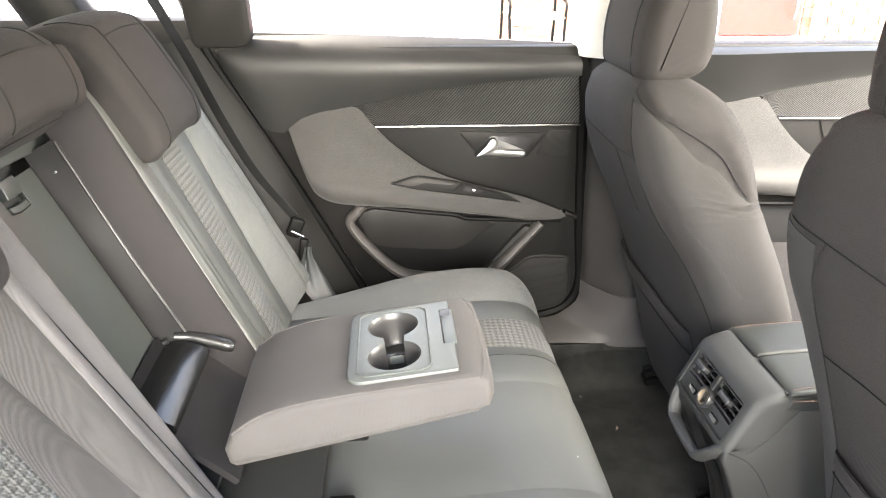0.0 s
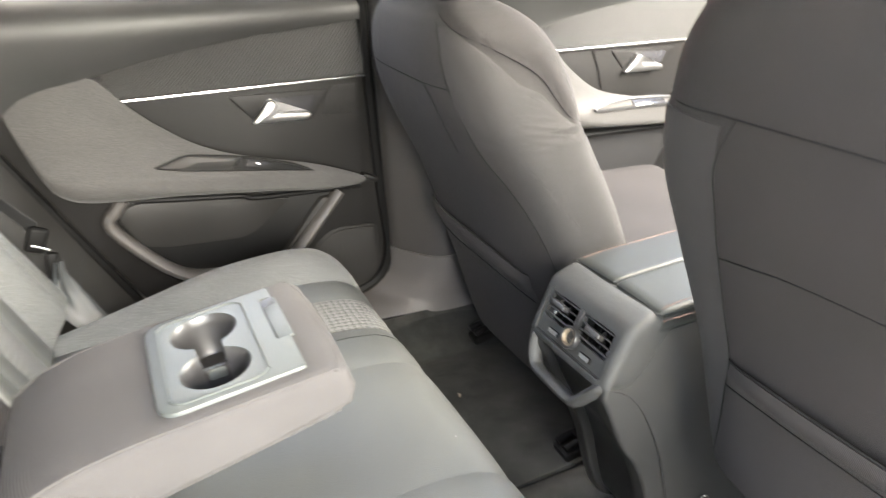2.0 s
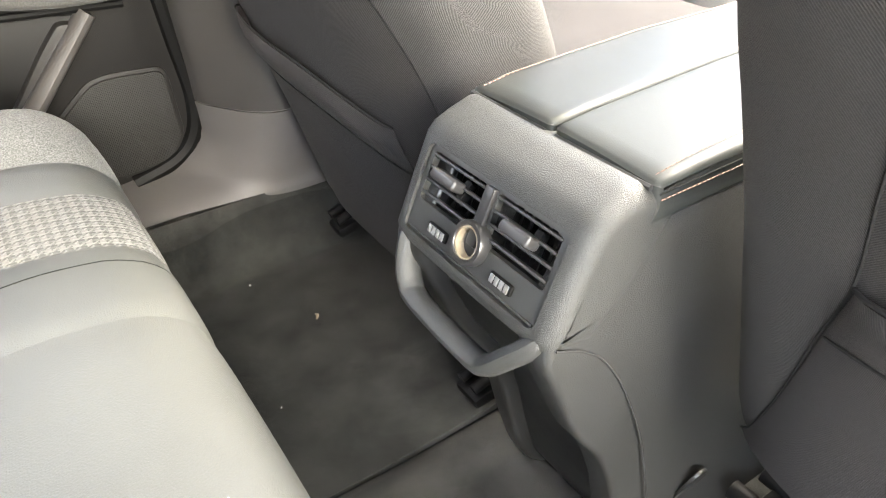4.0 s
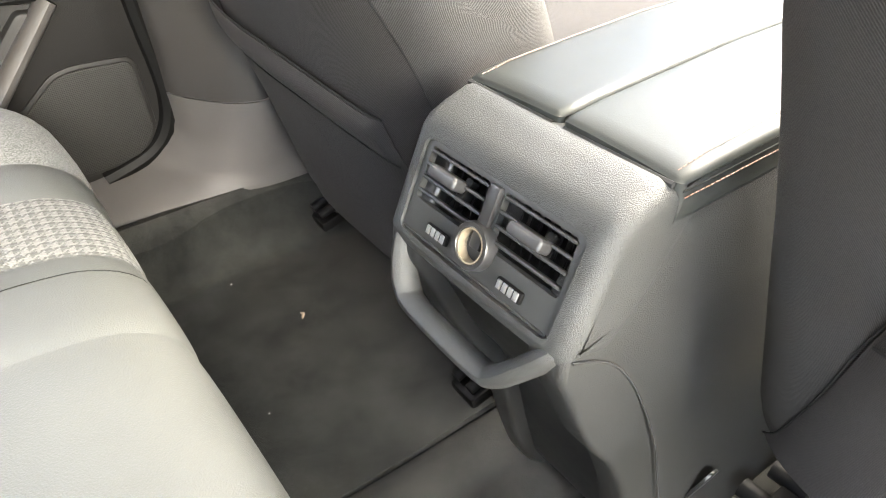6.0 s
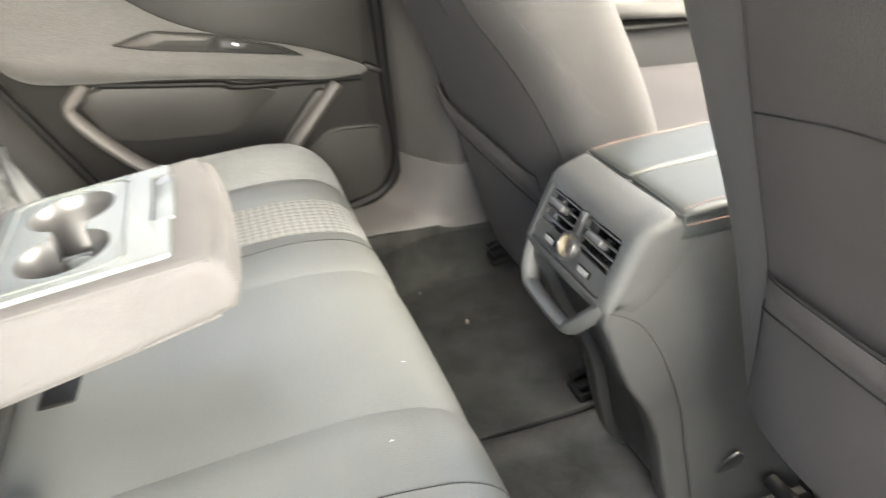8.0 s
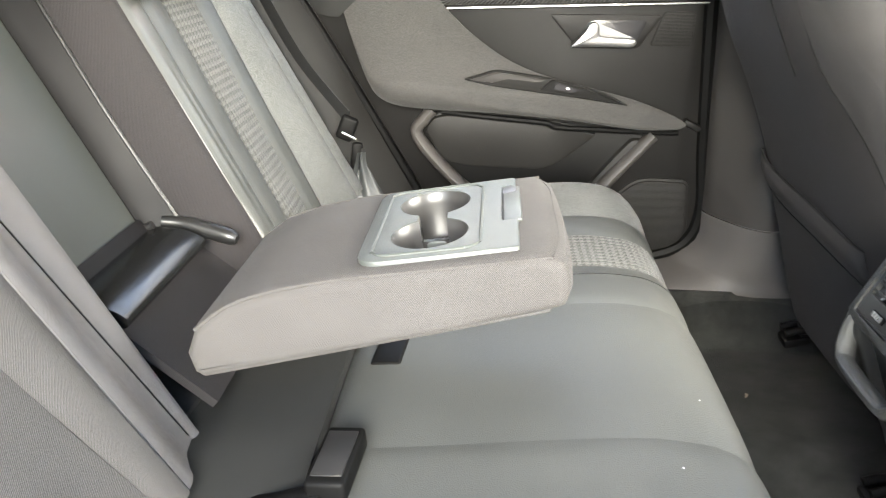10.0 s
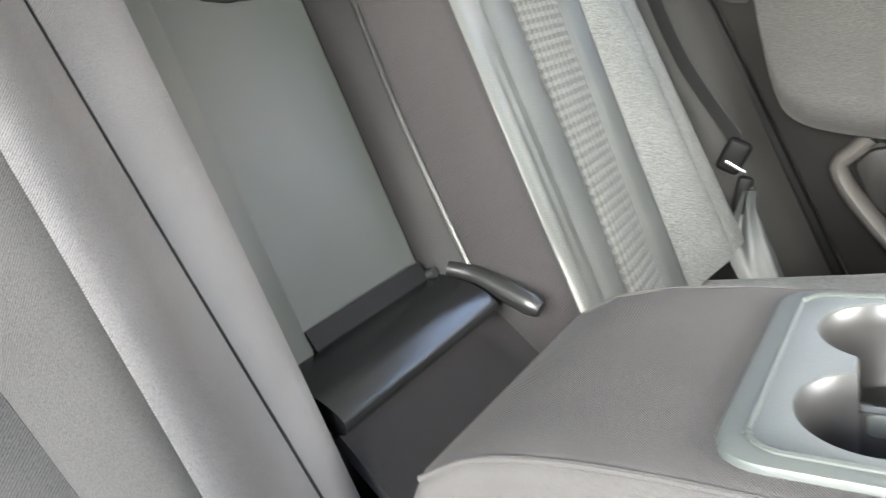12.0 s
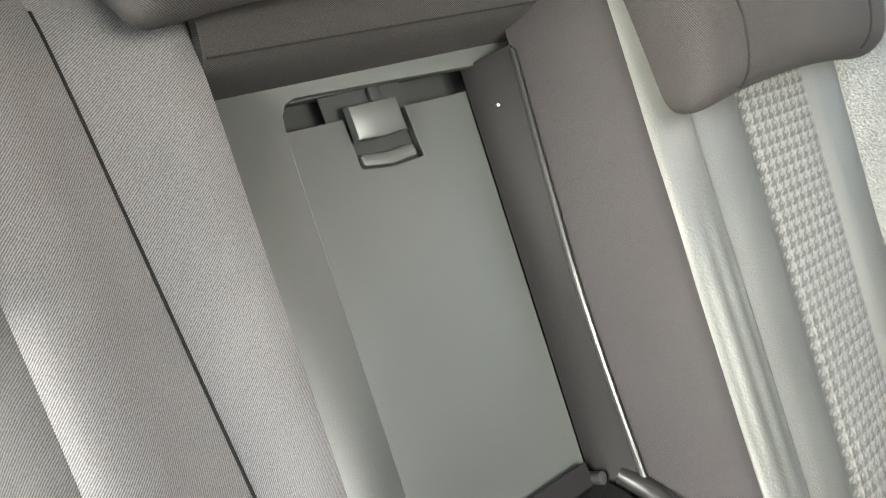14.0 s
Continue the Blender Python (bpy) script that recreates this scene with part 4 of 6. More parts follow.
def armrest():
    y0, y1 = 0.936, 1.166
    prof = [(-0.226, 0.412), (-0.10, 0.440), (0.02, 0.467), (0.095, 0.485), (0.114, 0.492), (0.119, 0.510), (0.112, 0.532), (0.095, 0.5405), (0.05, 0.5350), (-0.03, 0.5255), (-0.10, 0.5165), (-0.155, 0.505), (-0.195, 0.490), (-0.228, 0.466), (-0.240, 0.438), (-0.236, 0.418)]
    ring = []
    for i in range(len(prof)):
        a, b = Vector(prof[i]), Vector(prof[(i + 1) % len(prof)])
        ring += [tuple(a), tuple(a.lerp(b, 0.5))]

    def at(a, b, y):
        e = (y - CY - 0.001) / 0.115
        return Vector((a - 0.006 * e * e * (1 if a > 0.05 else 0), y, b))

    body = ob = box_map(sweep("armrest", ring, y0, y1, 0.012, at, FABRIC_ARM, BENCH, "folded-down taupe cloth armrest with two cup holders", n=4, mid=8))
    tp = axes((0.0, CY, 0.5295), (1, 0, 0.118), (0, 1, 0))
    cups = [(-0.015, -0.038), (-0.016, 0.046)]
    R = 0.0372
    outline = rounded([(-0.079, -0.095), (0.069, -0.093), (0.069, 0.101), (-0.079, 0.097)], [0.026, 0.004, 0.004, 0.026], 6)
    tray = plate("tray", outline, tp @ Matrix.Translation((0, 0, 0.004)), 0.008, TRAY_GREY, ob, 0.002, "pale grey plastic cup holder tray")

    def cyl(x, y, r, z0, z1, n=40):
        bm = bmesh.new()
        bmesh.ops.create_cone(bm, cap_ends=True, segments=n, radius1=r, radius2=r, depth=z1 - z0, matrix=tp @ Matrix.Translation((x, y, (z0 + z1) / 2)))
        return part("cutter", bm, DARK, None)

    cut(body, *[cyl(x, y, R + 0.0012, -0.050, 0.05) for x, y in cups], box("cutter", (0.032, 0.040, 0.05), tp @ Matrix.Translation((-0.0155, 0.004, 0.004)), DARK, None, 0))
    cut(tray, *[cyl(x, y, R, -0.05, 0.05) for x, y in cups], box("cutter", (0.030, 0.040, 0.05), tp @ Matrix.Translation((-0.0155, 0.004, 0.0)), DARK, None, 0))
    for x, y in cups:
        prof2 = [(R + 0.0006, 0.0035), (R - 0.0008, 0.002), (R - 0.002, -0.010), (R - 0.004, -0.044), (R - 0.007, -0.0475), (0.012, -0.0485), (0.0005, -0.0485)]
        n = 48
        gap = 1 if y < 0 else -1
        bm = bmesh.new()
        rows = [[bm.verts.new(tp @ Vector((x + r * math.cos(2 * math.pi * k / n), y + r * math.sin(2 * math.pi * k / n), z))) for k in range(n)] for r, z in prof2]
        for i in range(len(rows) - 1):
            for k in range(n):
                ang = math.sin(2 * math.pi * (k + 0.5) / n) * gap
                if i < 3 and ang > 0.90:
                    continue
                bm.faces.new([rows[i][k], rows[i][(k + 1) % n], rows[i + 1][(k + 1) % n], rows[i + 1][k]])
        part("cup_well", bm, WELL, ob, "smooth dark grey cup well")
    box("cup_bridge", (0.030, 0.010, 0.014), tp @ Matrix.Translation((-0.0155, 0.004, -0.028)), TRAY_GREY, ob, 0.002, "pale grey bridge between the cups")
    for sx in (-1, 1):
        box("bridge_cheek", (0.002, 0.016, 0.030), tp @ Matrix.Translation((-0.0155 + sx * 0.0155, 0.004, -0.013)), PLASTIC_GREY, ob, 0)
    rimline = rounded([(-0.066, -0.084), (0.034, -0.084), (0.034, 0.090), (-0.066, 0.088)], 0.020, 6)
    tube("tray_bead", smooth_path([tp @ Vector((x, y, 0.0042)) for x, y in rimline], 2, True) + [tp @ Vector((*rimline[0], 0.0042))], 0.0017, TRAY_GREY, ob, 6)
    # finger latch: a sloping notch in the front edge of the tray
    cutl = box("cutter", (0.024, 0.100, 0.02), tp @ Matrix.Translation((0.0655, 0.024, 0.006)), DARK, None, 0.002)
    cut(tray, cutl)
    box("latch_bar", (0.020, 0.097, 0.004), tp @ pose(0.0630, 0.024, 0.0004, 0, -7), TRAY_GREY, ob, 0.0012)
    # dark strip and end block put the notch's shade into their colour
    box("latch_slot_shade", (0.003, 0.094, 0.003), tp @ Matrix.Translation((0.0545, 0.024, 0.0002)), PLASTIC, ob, 0.0005)
    box("latch_end_shade", (0.015, 0.020, 0.003), tp @ pose(0.0620, 0.062, 0.0016, 8, -7), WELL, ob, 0.001)
    # piping along the edges
    top_edge = [(x, z) for x, z in prof[7:14]][::-1]
    for y, d in ((y0, 0.006), (y1, -0.006)):
        path = smooth_path([(x, y + d, z - 0.0028) for x, z in top_edge], 5)
        tube("piping", path, 0.0022, FABRIC_ARM, ob, 8)
        low = smooth_path([(x, y + d * 0.9, z + 0.0035) for x, z in prof[0:4]], 5)
        tube("piping", low, 0.0018, FABRIC_ARM, ob, 8)
    front = smooth_path([(0.096, y0 + 0.008, 0.537), (0.104, y0 + 0.05, 0.5385), (0.104, CY, 0.5402), (0.104, y1 - 0.05, 0.5385), (0.096, y1 - 0.008, 0.537)], 6)
    seam(front, ob, 0.0007, FABRIC_ARM)
    return ob


armrest()


def belt_buckle(x, y, z, label, red):
    """A buckle lying on the cushion, its stalk running back into the gap of the seat."""
    ob = thing("belt_buckle", (x, y, z), label, "buckle", "rear buckles")
    m = pose(x, y, z, 0, -4, -4)
    box("buckle_body", (0.036, 0.078, 0.022), m, RUBBER, ob, 0.0045, "", 3)
    if not red:
        box("buckle_face", (0.028, 0.060, 0.002), m @ Matrix.Translation((0, 0, 0.0112)), SATIN, ob, 0.0008)
    box("release_button", (0.026, 0.004, 0.013), m @ Matrix.Translation((0, 0.0385, 0)), RED_BUTTON if red else SATIN, ob, 0.0015, "red release button" if red else "")
    tube("stalk", smooth_path([m @ Vector((-0.006, -0.030, -0.004)), m @ Vector((-0.045, -0.036, -0.012)), m @ Vector((-0.10, -0.036, -0.022))], 4), 0.012, RUBBER, ob, 8, "", 0.4, (0, 1, 0))
    return ob


RED_BUTTON = plain("red_button", (0.50, 0.03, 0.03), 0.4)
belt_buckle(-0.091, 0.880, 0.3665, "black plastic seat belt buckle lying on the seat cushion", False)
belt_buckle(-0.072, 1.098, 0.3450, "black seat belt buckle with red button under the armrest", True)


def ribbon(name, pts, width, wide, material, parent, label=""):
    """A flat web of that width along a soft path."""
    path = smooth_path(pts, 6)
    rings = []
    for i, p in enumerate(path):
        d = (path[min(i + 1, len(path) - 1)] - path[max(i - 1, 0)]).normalized()
        w = Vector(wide[0]).lerp(Vector(wide[1]), i / (len(path) - 1))
        w = (w - d * w.dot(d)).normalized()
        n = d.cross(w)
        rings.append([p + w * (width * a) + n * (0.0008 * b) for a, b in ((-0.5, 1), (-0.25, 1), (0, 1), (0.25, 1), (0.5, 1), (0.5, -1), (0, -1), (-0.5, -1))])
    return loft(name, rings, material, parent, True, label)


def seat_belt():
    ob = thing("seat_belt", (-0.2, 1.66, 0.4), "dark seat belt with a black tongue and shiny folded lap web", "seat belt")
    ribbon("shoulder_web", [(-0.62, 1.74, 1.15), (-0.50, 1.705, 0.985), (-0.425, 1.695, 0.845), (-0.372, 1.692, 0.722), (-0.312, 1.690, 0.60), (-0.252, 1.680, 0.520), (-0.222, 1.664, 0.490)], 0.044, ((0.62, -0.72, 0.25), (0.55, -0.75, 0.25)), WEB_DARK, ob)
    mid = [(0.0, (-0.199, 1.640, 0.432)), (0.15, (-0.201, 1.638, 0.410)), (0.32, (-0.199, 1.634, 0.385)), (0.62, (-0.184, 1.624, 0.343)), (0.82, (-0.165, 1.616, 0.312)), (1.0, (-0.146, 1.606, 0.280))]

    def web(u, v):
        c = Vector([lerp([(a, p[k]) for a, p in mid], u) for k in range(3)])
        w = lerp([(0, 0.014), (0.15, 0.022), (0.32, 0.044), (0.62, 0.060), (0.82, 0.057), (1, 0.055)], u)
        fold = (0.005 * (1 - 0.75 * u)) * math.sin(9.5 * v + 2.2 * u) + 0.003 * math.sin(4 * v - 3 * u)
        return c + Vector((0.93, 0.22, 0.05)) * (w * v) + Vector((-0.15, -0.95, 0.2)) * fold

    sheet("lap_web", web, steps(0, 1, 18), steps(-0.5, 0.5, 22), BELT_GLOSS, ob, thick=0.0012, label="shiny folded grey lap web", flip=True)
    box("tongue_cover", (0.032, 0.016, 0.046), pose(-0.224, 1.652, 0.474, 0, 24, 8), RUBBER, ob, 0.007, "", 4)
    box("web_slot", (0.030, 0.004, 0.005), pose(-0.219, 1.642, 0.462, 0, 30, 8), CHROME, ob, 0.0015, "bright steel web slot", 3)
    box("tongue", (0.020, 0.016, 0.050), pose(-0.209, 1.648, 0.424, 0, 8, 10), RUBBER, ob, 0.006, "black plastic belt tongue")
    box("tongue_blade", (0.006, 0.002, 0.040), pose(-0.200, 1.642, 0.418, 0, 14, 10), STEEL, ob, 0.0008, "steel tongue blade")
    tube("stop_button", [(-0.229, 1.602, 0.300), (-0.225, 1.596, 0.302)], 0.0055, CHROME, ob, 10)
    return ob


seat_belt()


def wheel_arch_trim():
    ob = thing("quarter_trim", (-0.35, 1.72, 0.3), "smooth dark plastic trim between backrest and door", "trim", kind="structure")

    def fn(u, v):
        a = Vector((lerp([(0, -0.405), (0.45, -0.270), (0.8, -0.160), (1, -0.085)], u), 1.772, lerp([(0, 0.86), (0.45, 0.60), (0.8, 0.385), (1, 0.24)], u)))
        b = a + Vector((-0.16, -0.085, -0.03))
        m = a.lerp(b, 0.35) + Vector((0.012, -0.030, 0.012))
        return a * (1 - v) ** 2 + m * 2 * v * (1 - v) + b * v * v

    sheet("trim_panel", fn, steps(-0.15, 1.1, 24), steps(0, 1, 10), PLASTIC, ob, thick=0.004, flip=True)
    box("corner_panel", (0.86, 0.05, 0.16), pose(-0.84, 1.79, 0.823), PLASTIC, ob, 0.02)
    tube("pillar_edge", smooth_path([(-0.36, 1.79, 0.80), (-0.405, 1.785, 0.88), (-0.43, 1.775, 0.96), (-0.46, 1.76, 1.08), (-0.52, 1.73, 1.22)], 5), 0.022, PLASTIC, ob, 10)


wheel_arch_trim()


# ---- far rear door ----
def xz_sheet(name, bot, top, xs, out, material, parent, nv=12, thick=0.01, edge=0.0, label="", y0=1.78, ends=False):
    """A panel between two curves bot(x), top(x) on the door's skin; out(x, v) is how far it stands out."""
    def fn(x, v):
        z = bot(x) + (top(x) - bot(x)) * v
        return (x, door_y(z, y0) - out(x, v), z)

    return sheet(name, fn, xs, steps(0, 1, nv), material, parent, edge=edge, thick=thick, label=label, ends=ends)


def curve(*pts):
    return lambda x: lerp(pts, x)


def door_frame(y0, dz=0.0):
    """The plane of a door: x along the car, y up, z into the cabin."""
    o = Vector((0, door_y(0.5, y0), 0.5))
    return axes(o, (1, 0, 0), (0, -0.08, 1)) @ Matrix.Translation((0, -0.5, 0))


def pull_handle(parent, fm, x, z, name="door_handle"):
    """A chrome lever in a black scoop."""
    sc = rounded([(x - 0.048, z + 0.040), (x + 0.160, z + 0.034), (x + 0.118, z - 0.026), (x + 0.006, z - 0.022)], 0.012, 4)
    bez = plate("handle_bezel", sc, fm @ Matrix.Translation((0, 0, 0.003)), 0.004, PLASTIC_DOOR, parent, 0.0015)
    cup = rounded([(x + 0.002, z - 0.018), (x + 0.112, z - 0.018), (x + 0.132, z + 0.026), (x + 0.028, z + 0.028)], 0.010, 4)
    plate("handle_cup", cup, fm @ Matrix.Translation((0, 0, 0.0042)), 0.003, GLOSSY, bez, 0.0008, "glossy black finger cup")
    fin = rounded([(x - 0.008, z - 0.017), (x + 0.106, z - 0.020), (x + 0.113, z - 0.013), (x + 0.110, z - 0.005), (x + 0.044, z + 0.001), (x + 0.044, z + 0.020), (x + 0.036, z + 0.027), (x + 0.027, z + 0.025), (x + 0.014, z + 0.005)], [0.004, 0.004, 0.004, 0.004, 0.006, 0.006, 0.004, 0.006, 0.01], 4)
    plate("handle_lever", fin, fm @ Matrix.Translation((0, 0, 0.021)), 0.015, ALU, bez, 0.0032, "satin chrome lever")
    return bez


def rear_door():
    ob = thing("rear_door", (0.0, 1.82, 0.1), "closed dark rear car door with heather cloth armrest", "car door", "far doors")
    y0 = 1.78
    fm = door_frame(y0)
    outline = [(0.418, 0.845), (0.428, 0.66), (0.448, 0.40), (0.462, 0.27), (0.452, 0.205), (0.416, 0.166), (0.345, 0.144), (0.10, 0.132), (0.0, 0.14), (-0.075, 0.24), (-0.142, 0.367), (-0.259, 0.595), (-0.392, 0.845)]
    plate("door_panel", rounded(outline, 0.012, 2), fm, 0.045, PLASTIC_DOOR, ob, 0.006)
    # rubber seal round the door
    seal = smooth_path([fm @ Vector((x, z, -0.002)) for x, z in [(0.424, 0.86)] + [(x + 0.006, z - 0.002) for x, z in outline[1:7]]], 5)
    tube("door_seal", seal, 0.014, RUBBER, ob, 8)
    seal2 = smooth_path([fm @ Vector((x - 0.010, z - 0.004, 0.0)) for x, z in outline[8:]] + [fm @ Vector((-0.43, 0.95, 0.0)), fm @ Vector((-0.455, 1.05, 0.0))], 5)
    tube("door_seal", seal2, 0.011, RUBBER, ob, 8)
    # padded upper sill
    bot_s = curve((-0.389, 0.838), (-0.36, 0.786), (-0.315, 0.704), (-0.292, 0.664), (-0.250, 0.655), (-0.235, 0.668), (-0.20, 0.692), (-0.092, 0.716), (0.05, 0.744), (0.2, 0.764), (0.417, 0.780))
    top_s = curve((-0.389, 0.872), (-0.10, 0.866), (0.20, 0.856), (0.417, 0.846))

    def pad_top_out(x, v):
        z = bot_s(x) + (top_s(x) - bot_s(x)) * v
        return lerp([(-0.389, 0.005), (-0.12, 0.012)], x) + 0.010 * math.sin(math.pi * min(1, v * 1.6) / 2) - 0.046 * max(0.0, 1 - (top_s(x) - z) / 0.085) ** 2.2

    xz_sheet("upper_pad", bot_s, top_s, steps(-0.389, 0.417, 40), pad_top_out, VINYL_TOP, ob, 22, 0.012, 0.0, "soft dark vinyl door top")
    xz_sheet("window_ledge", lambda x: top_s(x), lambda x: top_s(x) - 0.004, steps(-0.389, 0.417, 20), lambda x, v: -0.0235 - 0.050 * v, VINYL_TOP, ob, 4, 0.006)
    # twill-patterned trim and its bright strip
    bot_t = curve((-0.090, 0.7115), (-0.046, 0.673), (0.42, 0.672))
    top_t = curve((-0.090, 0.7125), (0.05, 0.742), (0.2, 0.762), (0.416, 0.7775))
    xz_sheet("twill_trim", bot_t, top_t, [-0.090, -0.08, -0.07, -0.06, -0.05] + steps(-0.044, 0.421, 26), lambda x, v: 0.010 - 0.010 * v, TWILL, ob, 8, 0.004, 0.0, "black diagonal twill trim strip")
    tube("bright_strip", [fm @ Vector((x, 0.6685, 0.011)) for x in steps(-0.044, 0.426, 12)], 0.0022, CHROME, ob, 8, "thin bright chrome strip", 0.7)
    # heather cloth pad with the armrest
    top_p = curve((-0.243, 0.684), (-0.20, 0.700), (-0.093, 0.7145), (-0.044, 0.664), (0.0, 0.622), (0.065, 0.577), (0.12, 0.552), (0.20, 0.528), (0.30, 0.500), (0.38, 0.466), (0.408, 0.448))
    bot_p = curve((-0.243, 0.672), (-0.232, 0.62), (-0.211, 0.554), (-0.188, 0.508), (-0.15, 0.488), (-0.10, 0.480), (0.05, 0.469), (0.2, 0.452), (0.34, 0.432), (0.39, 0.431), (0.408, 0.438))

    def pad_out(x, v):
        z = bot_p(x) + (top_p(x) - bot_p(x)) * v
        shelf = lerp([(-0.25, 0.060), (-0.1, 0.062), (0.15, 0.052), (0.3, 0.040), (0.40, 0.022)], x)
        zs = lerp([(-0.25, 0.550), (0.0, 0.520), (0.2, 0.495), (0.408, 0.455)], x)
        k = lerp([(-0.03, 1.0), (0.0, 0.97), (0.03, 0.62), (0.075, 0.26), (0.14, 0.10), (0.25, 0.0)], z - zs)
        low = lerp([(0, 0.35), (0.08, 0.8), (0.2, 1.0), (1, 1)], v)
        side = math.sin(math.pi / 2 * lerp([(-0.243, 0.12), (-0.13, 1.0)], x))
        return 0.004 + 0.006 * side + shelf * k * low * side

    xs = [-0.243, -0.240, -0.236, -0.230, -0.222] + steps(-0.212, -0.10, 12) + steps(-0.093, 0.39, 46) + [0.397, 0.403, 0.408]
    pad = xz_sheet("armrest_pad", bot_p, top_p, xs, pad_out, HEATHER_DK, ob, 26, 0.008, 0.003, "dark heather cloth armrest pad", ends=True)

    def pad_pt(x, z, lift=0.0):
        v = (z - bot_p(x)) / max(top_p(x) - bot_p(x), 1e-4)
        return Vector((x, door_y(z) - pad_out(x, v) - lift, z))

    # pull recess with the window switch: raised inlays, depth shaded in by tone
    edge = rounded([(-0.014, 0.544), (0.045, 0.5585), (0.150, 0.5405), (0.242, 0.5135), (0.262, 0.505), (0.290, 0.4895), (0.205, 0.5055), (0.037, 0.532)], [0.004, 0.014, 0.03, 0.02, 0.02, 0.002, 0.03, 0.02], 4)
    loop = [pad_pt(x, z, 0.0015) for x, z in edge]
    tube("recess_rim", loop + [loop[0]], 0.0014, PLASTIC_DOOR, pad, 6)

    def inlay(name, outline, lift, material, label="", owner=None):
        """A thin moulded piece that follows the pad's surface inside that outline."""
        mx, mz = sum(x for x, z in outline) / len(outline), sum(z for x, z in outline) / len(outline)
        bm = bmesh.new()
        rings = [[bm.verts.new(pad_pt(mx + (x - mx) * k, mz + (z - mz) * k, h)) for x, z in outline] for k, h in ((1.0, 0.0005), (0.995, lift * 0.8), (0.96, lift), (0.7, lift), (0.4, lift), (0.05, lift))]
        for a, b in zip(rings, rings[1:]):
            for n in range(len(a)):
                bm.faces.new([a[n], a[(n + 1) % len(a)], b[(n + 1) % len(a)], b[n]])
        return part(name, bm, material, owner or pad, label)

    well = inlay("pull_recess_shade", edge, 0.0016, PLASTIC, "raised black inlay for the shaded pull recess")
    scoop = rounded([(-0.004, 0.5425), (0.046, 0.5545), (0.138, 0.5385), (0.128, 0.5345), (0.056, 0.5445), (0.040, 0.5365)], 0.003, 3)
    inlay("lit_scoop_inlay", scoop, 0.0030, PILLAR_SHADED, "grey inlay for the lit upper wall of the finger scoop", well)
    keys = rounded([(0.126, 0.5225), (0.149, 0.5385), (0.240, 0.5115), (0.286, 0.4915), (0.205, 0.5075)], [0.003, 0.004, 0.02, 0.002, 0.02], 4)
    swt = inlay("window_switch", keys, 0.0045, DARK_GLOSS, "black window switch", well)
    lever = rounded([(0.150, 0.5225), (0.158, 0.5325), (0.205, 0.5200), (0.186, 0.5150)], 0.004, 3)
    inlay("switch_mark", rounded([(0.174, 0.5245), (0.180, 0.5250), (0.183, 0.5215), (0.177, 0.5210)], 0.001, 2), 0.0076, WHITE_MARK, "", swt)
    inlay("switch_lever", lever, 0.0068, GLOSSY, "", swt)
    seam(smooth_path([pad_pt(x, bot_p(x) + 0.006, 0.0012) for x in steps(-0.205, 0.392, 30)], 2), ob, 0.0009)
    box("armrest_tip", (0.036, 0.012, 0.020), fm @ pose(0.424, 0.441, 0.008, 0, 0, -28), PLASTIC_DOOR, ob, 0.004)
    # map pocket: lit-toned grey rim, recessed panel, black sheet for the bin's shade
    bin_edge = rounded([(-0.105, 0.432), (-0.085, 0.468), (0.05, 0.468), (0.15, 0.450), (0.345, 0.415), (0.215, 0.284), (0.190, 0.281), (0.119, 0.286), (0.018, 0.302), (-0.040, 0.335)], 0.012, 4)
    plate("pocket_bin", bin_edge, fm @ Matrix.Translation((0, 0, 0.0015)), 0.003, DARK_GLOSS, ob, 0.0005, "flat black sheet for the shade inside the map pocket")
    inner = rounded([(-0.096, 0.436), (-0.080, 0.460), (-0.040, 0.468), (0.108, 0.459), (0.136, 0.453), (0.242, 0.424), (0.225, 0.407), (0.166, 0.361), (0.136, 0.350), (-0.017, 0.359), (-0.064, 0.372)], [0.01, 0.012, 0.02, 0.02, 0.02, 0.004, 0.02, 0.012, 0.016, 0.03, 0.014], 4)
    plate("pocket_panel", inner, fm @ Matrix.Translation((0, 0, 0.012)), 0.012, PLASTIC, ob, 0.005, "padded black pocket panel")
    rim = smooth_path([fm @ Vector((x, z, d)) for x, z, d in ((-0.080, 0.478, 0.010), (-0.094, 0.462, 0.014), (-0.112, 0.434, 0.018), (-0.075, 0.380, 0.026), (-0.012, 0.318, 0.034), (0.04, 0.296, 0.037), (0.13, 0.287, 0.037), (0.208, 0.285, 0.034), (0.236, 0.298, 0.030), (0.30, 0.365, 0.018), (0.352, 0.422, 0.010))], 6)
    tube("pocket_rim", rim, [0.0200] * len(rim), PLASTIC_RIM_LIT, ob, 12, "rounded pocket rim in a grey raised for light", 0.62, (0, -1, 0))
    tube("pocket_upper_edge", smooth_path([fm @ Vector((x, z, d)) for x, z, d in ((-0.060, 0.474, 0.016), (0.05, 0.463, 0.024), (0.14, 0.453, 0.026), (0.165, 0.444, 0.026), (0.25, 0.436, 0.020), (0.40, 0.424, 0.008))], 5), 0.0055, RUBBER, ob, 8)
    brace = rounded([(0.212, 0.290), (0.224, 0.286), (0.342, 0.410), (0.312, 0.414), (0.285, 0.385)], [0.006, 0.006, 0.004, 0.008, 0.03], 4)
    plate("pocket_brace", brace, fm @ Matrix.Translation((0, 0, 0.016)), 0.016, PLASTIC, ob, 0.006)
    # loudspeaker grille
    sp = rounded([(0.254, 0.254), (0.328, 0.317), (0.355, 0.322), (0.432, 0.317), (0.438, 0.205), (0.412, 0.170), (0.345, 0.162), (0.262, 0.166)], 0.014, 4)
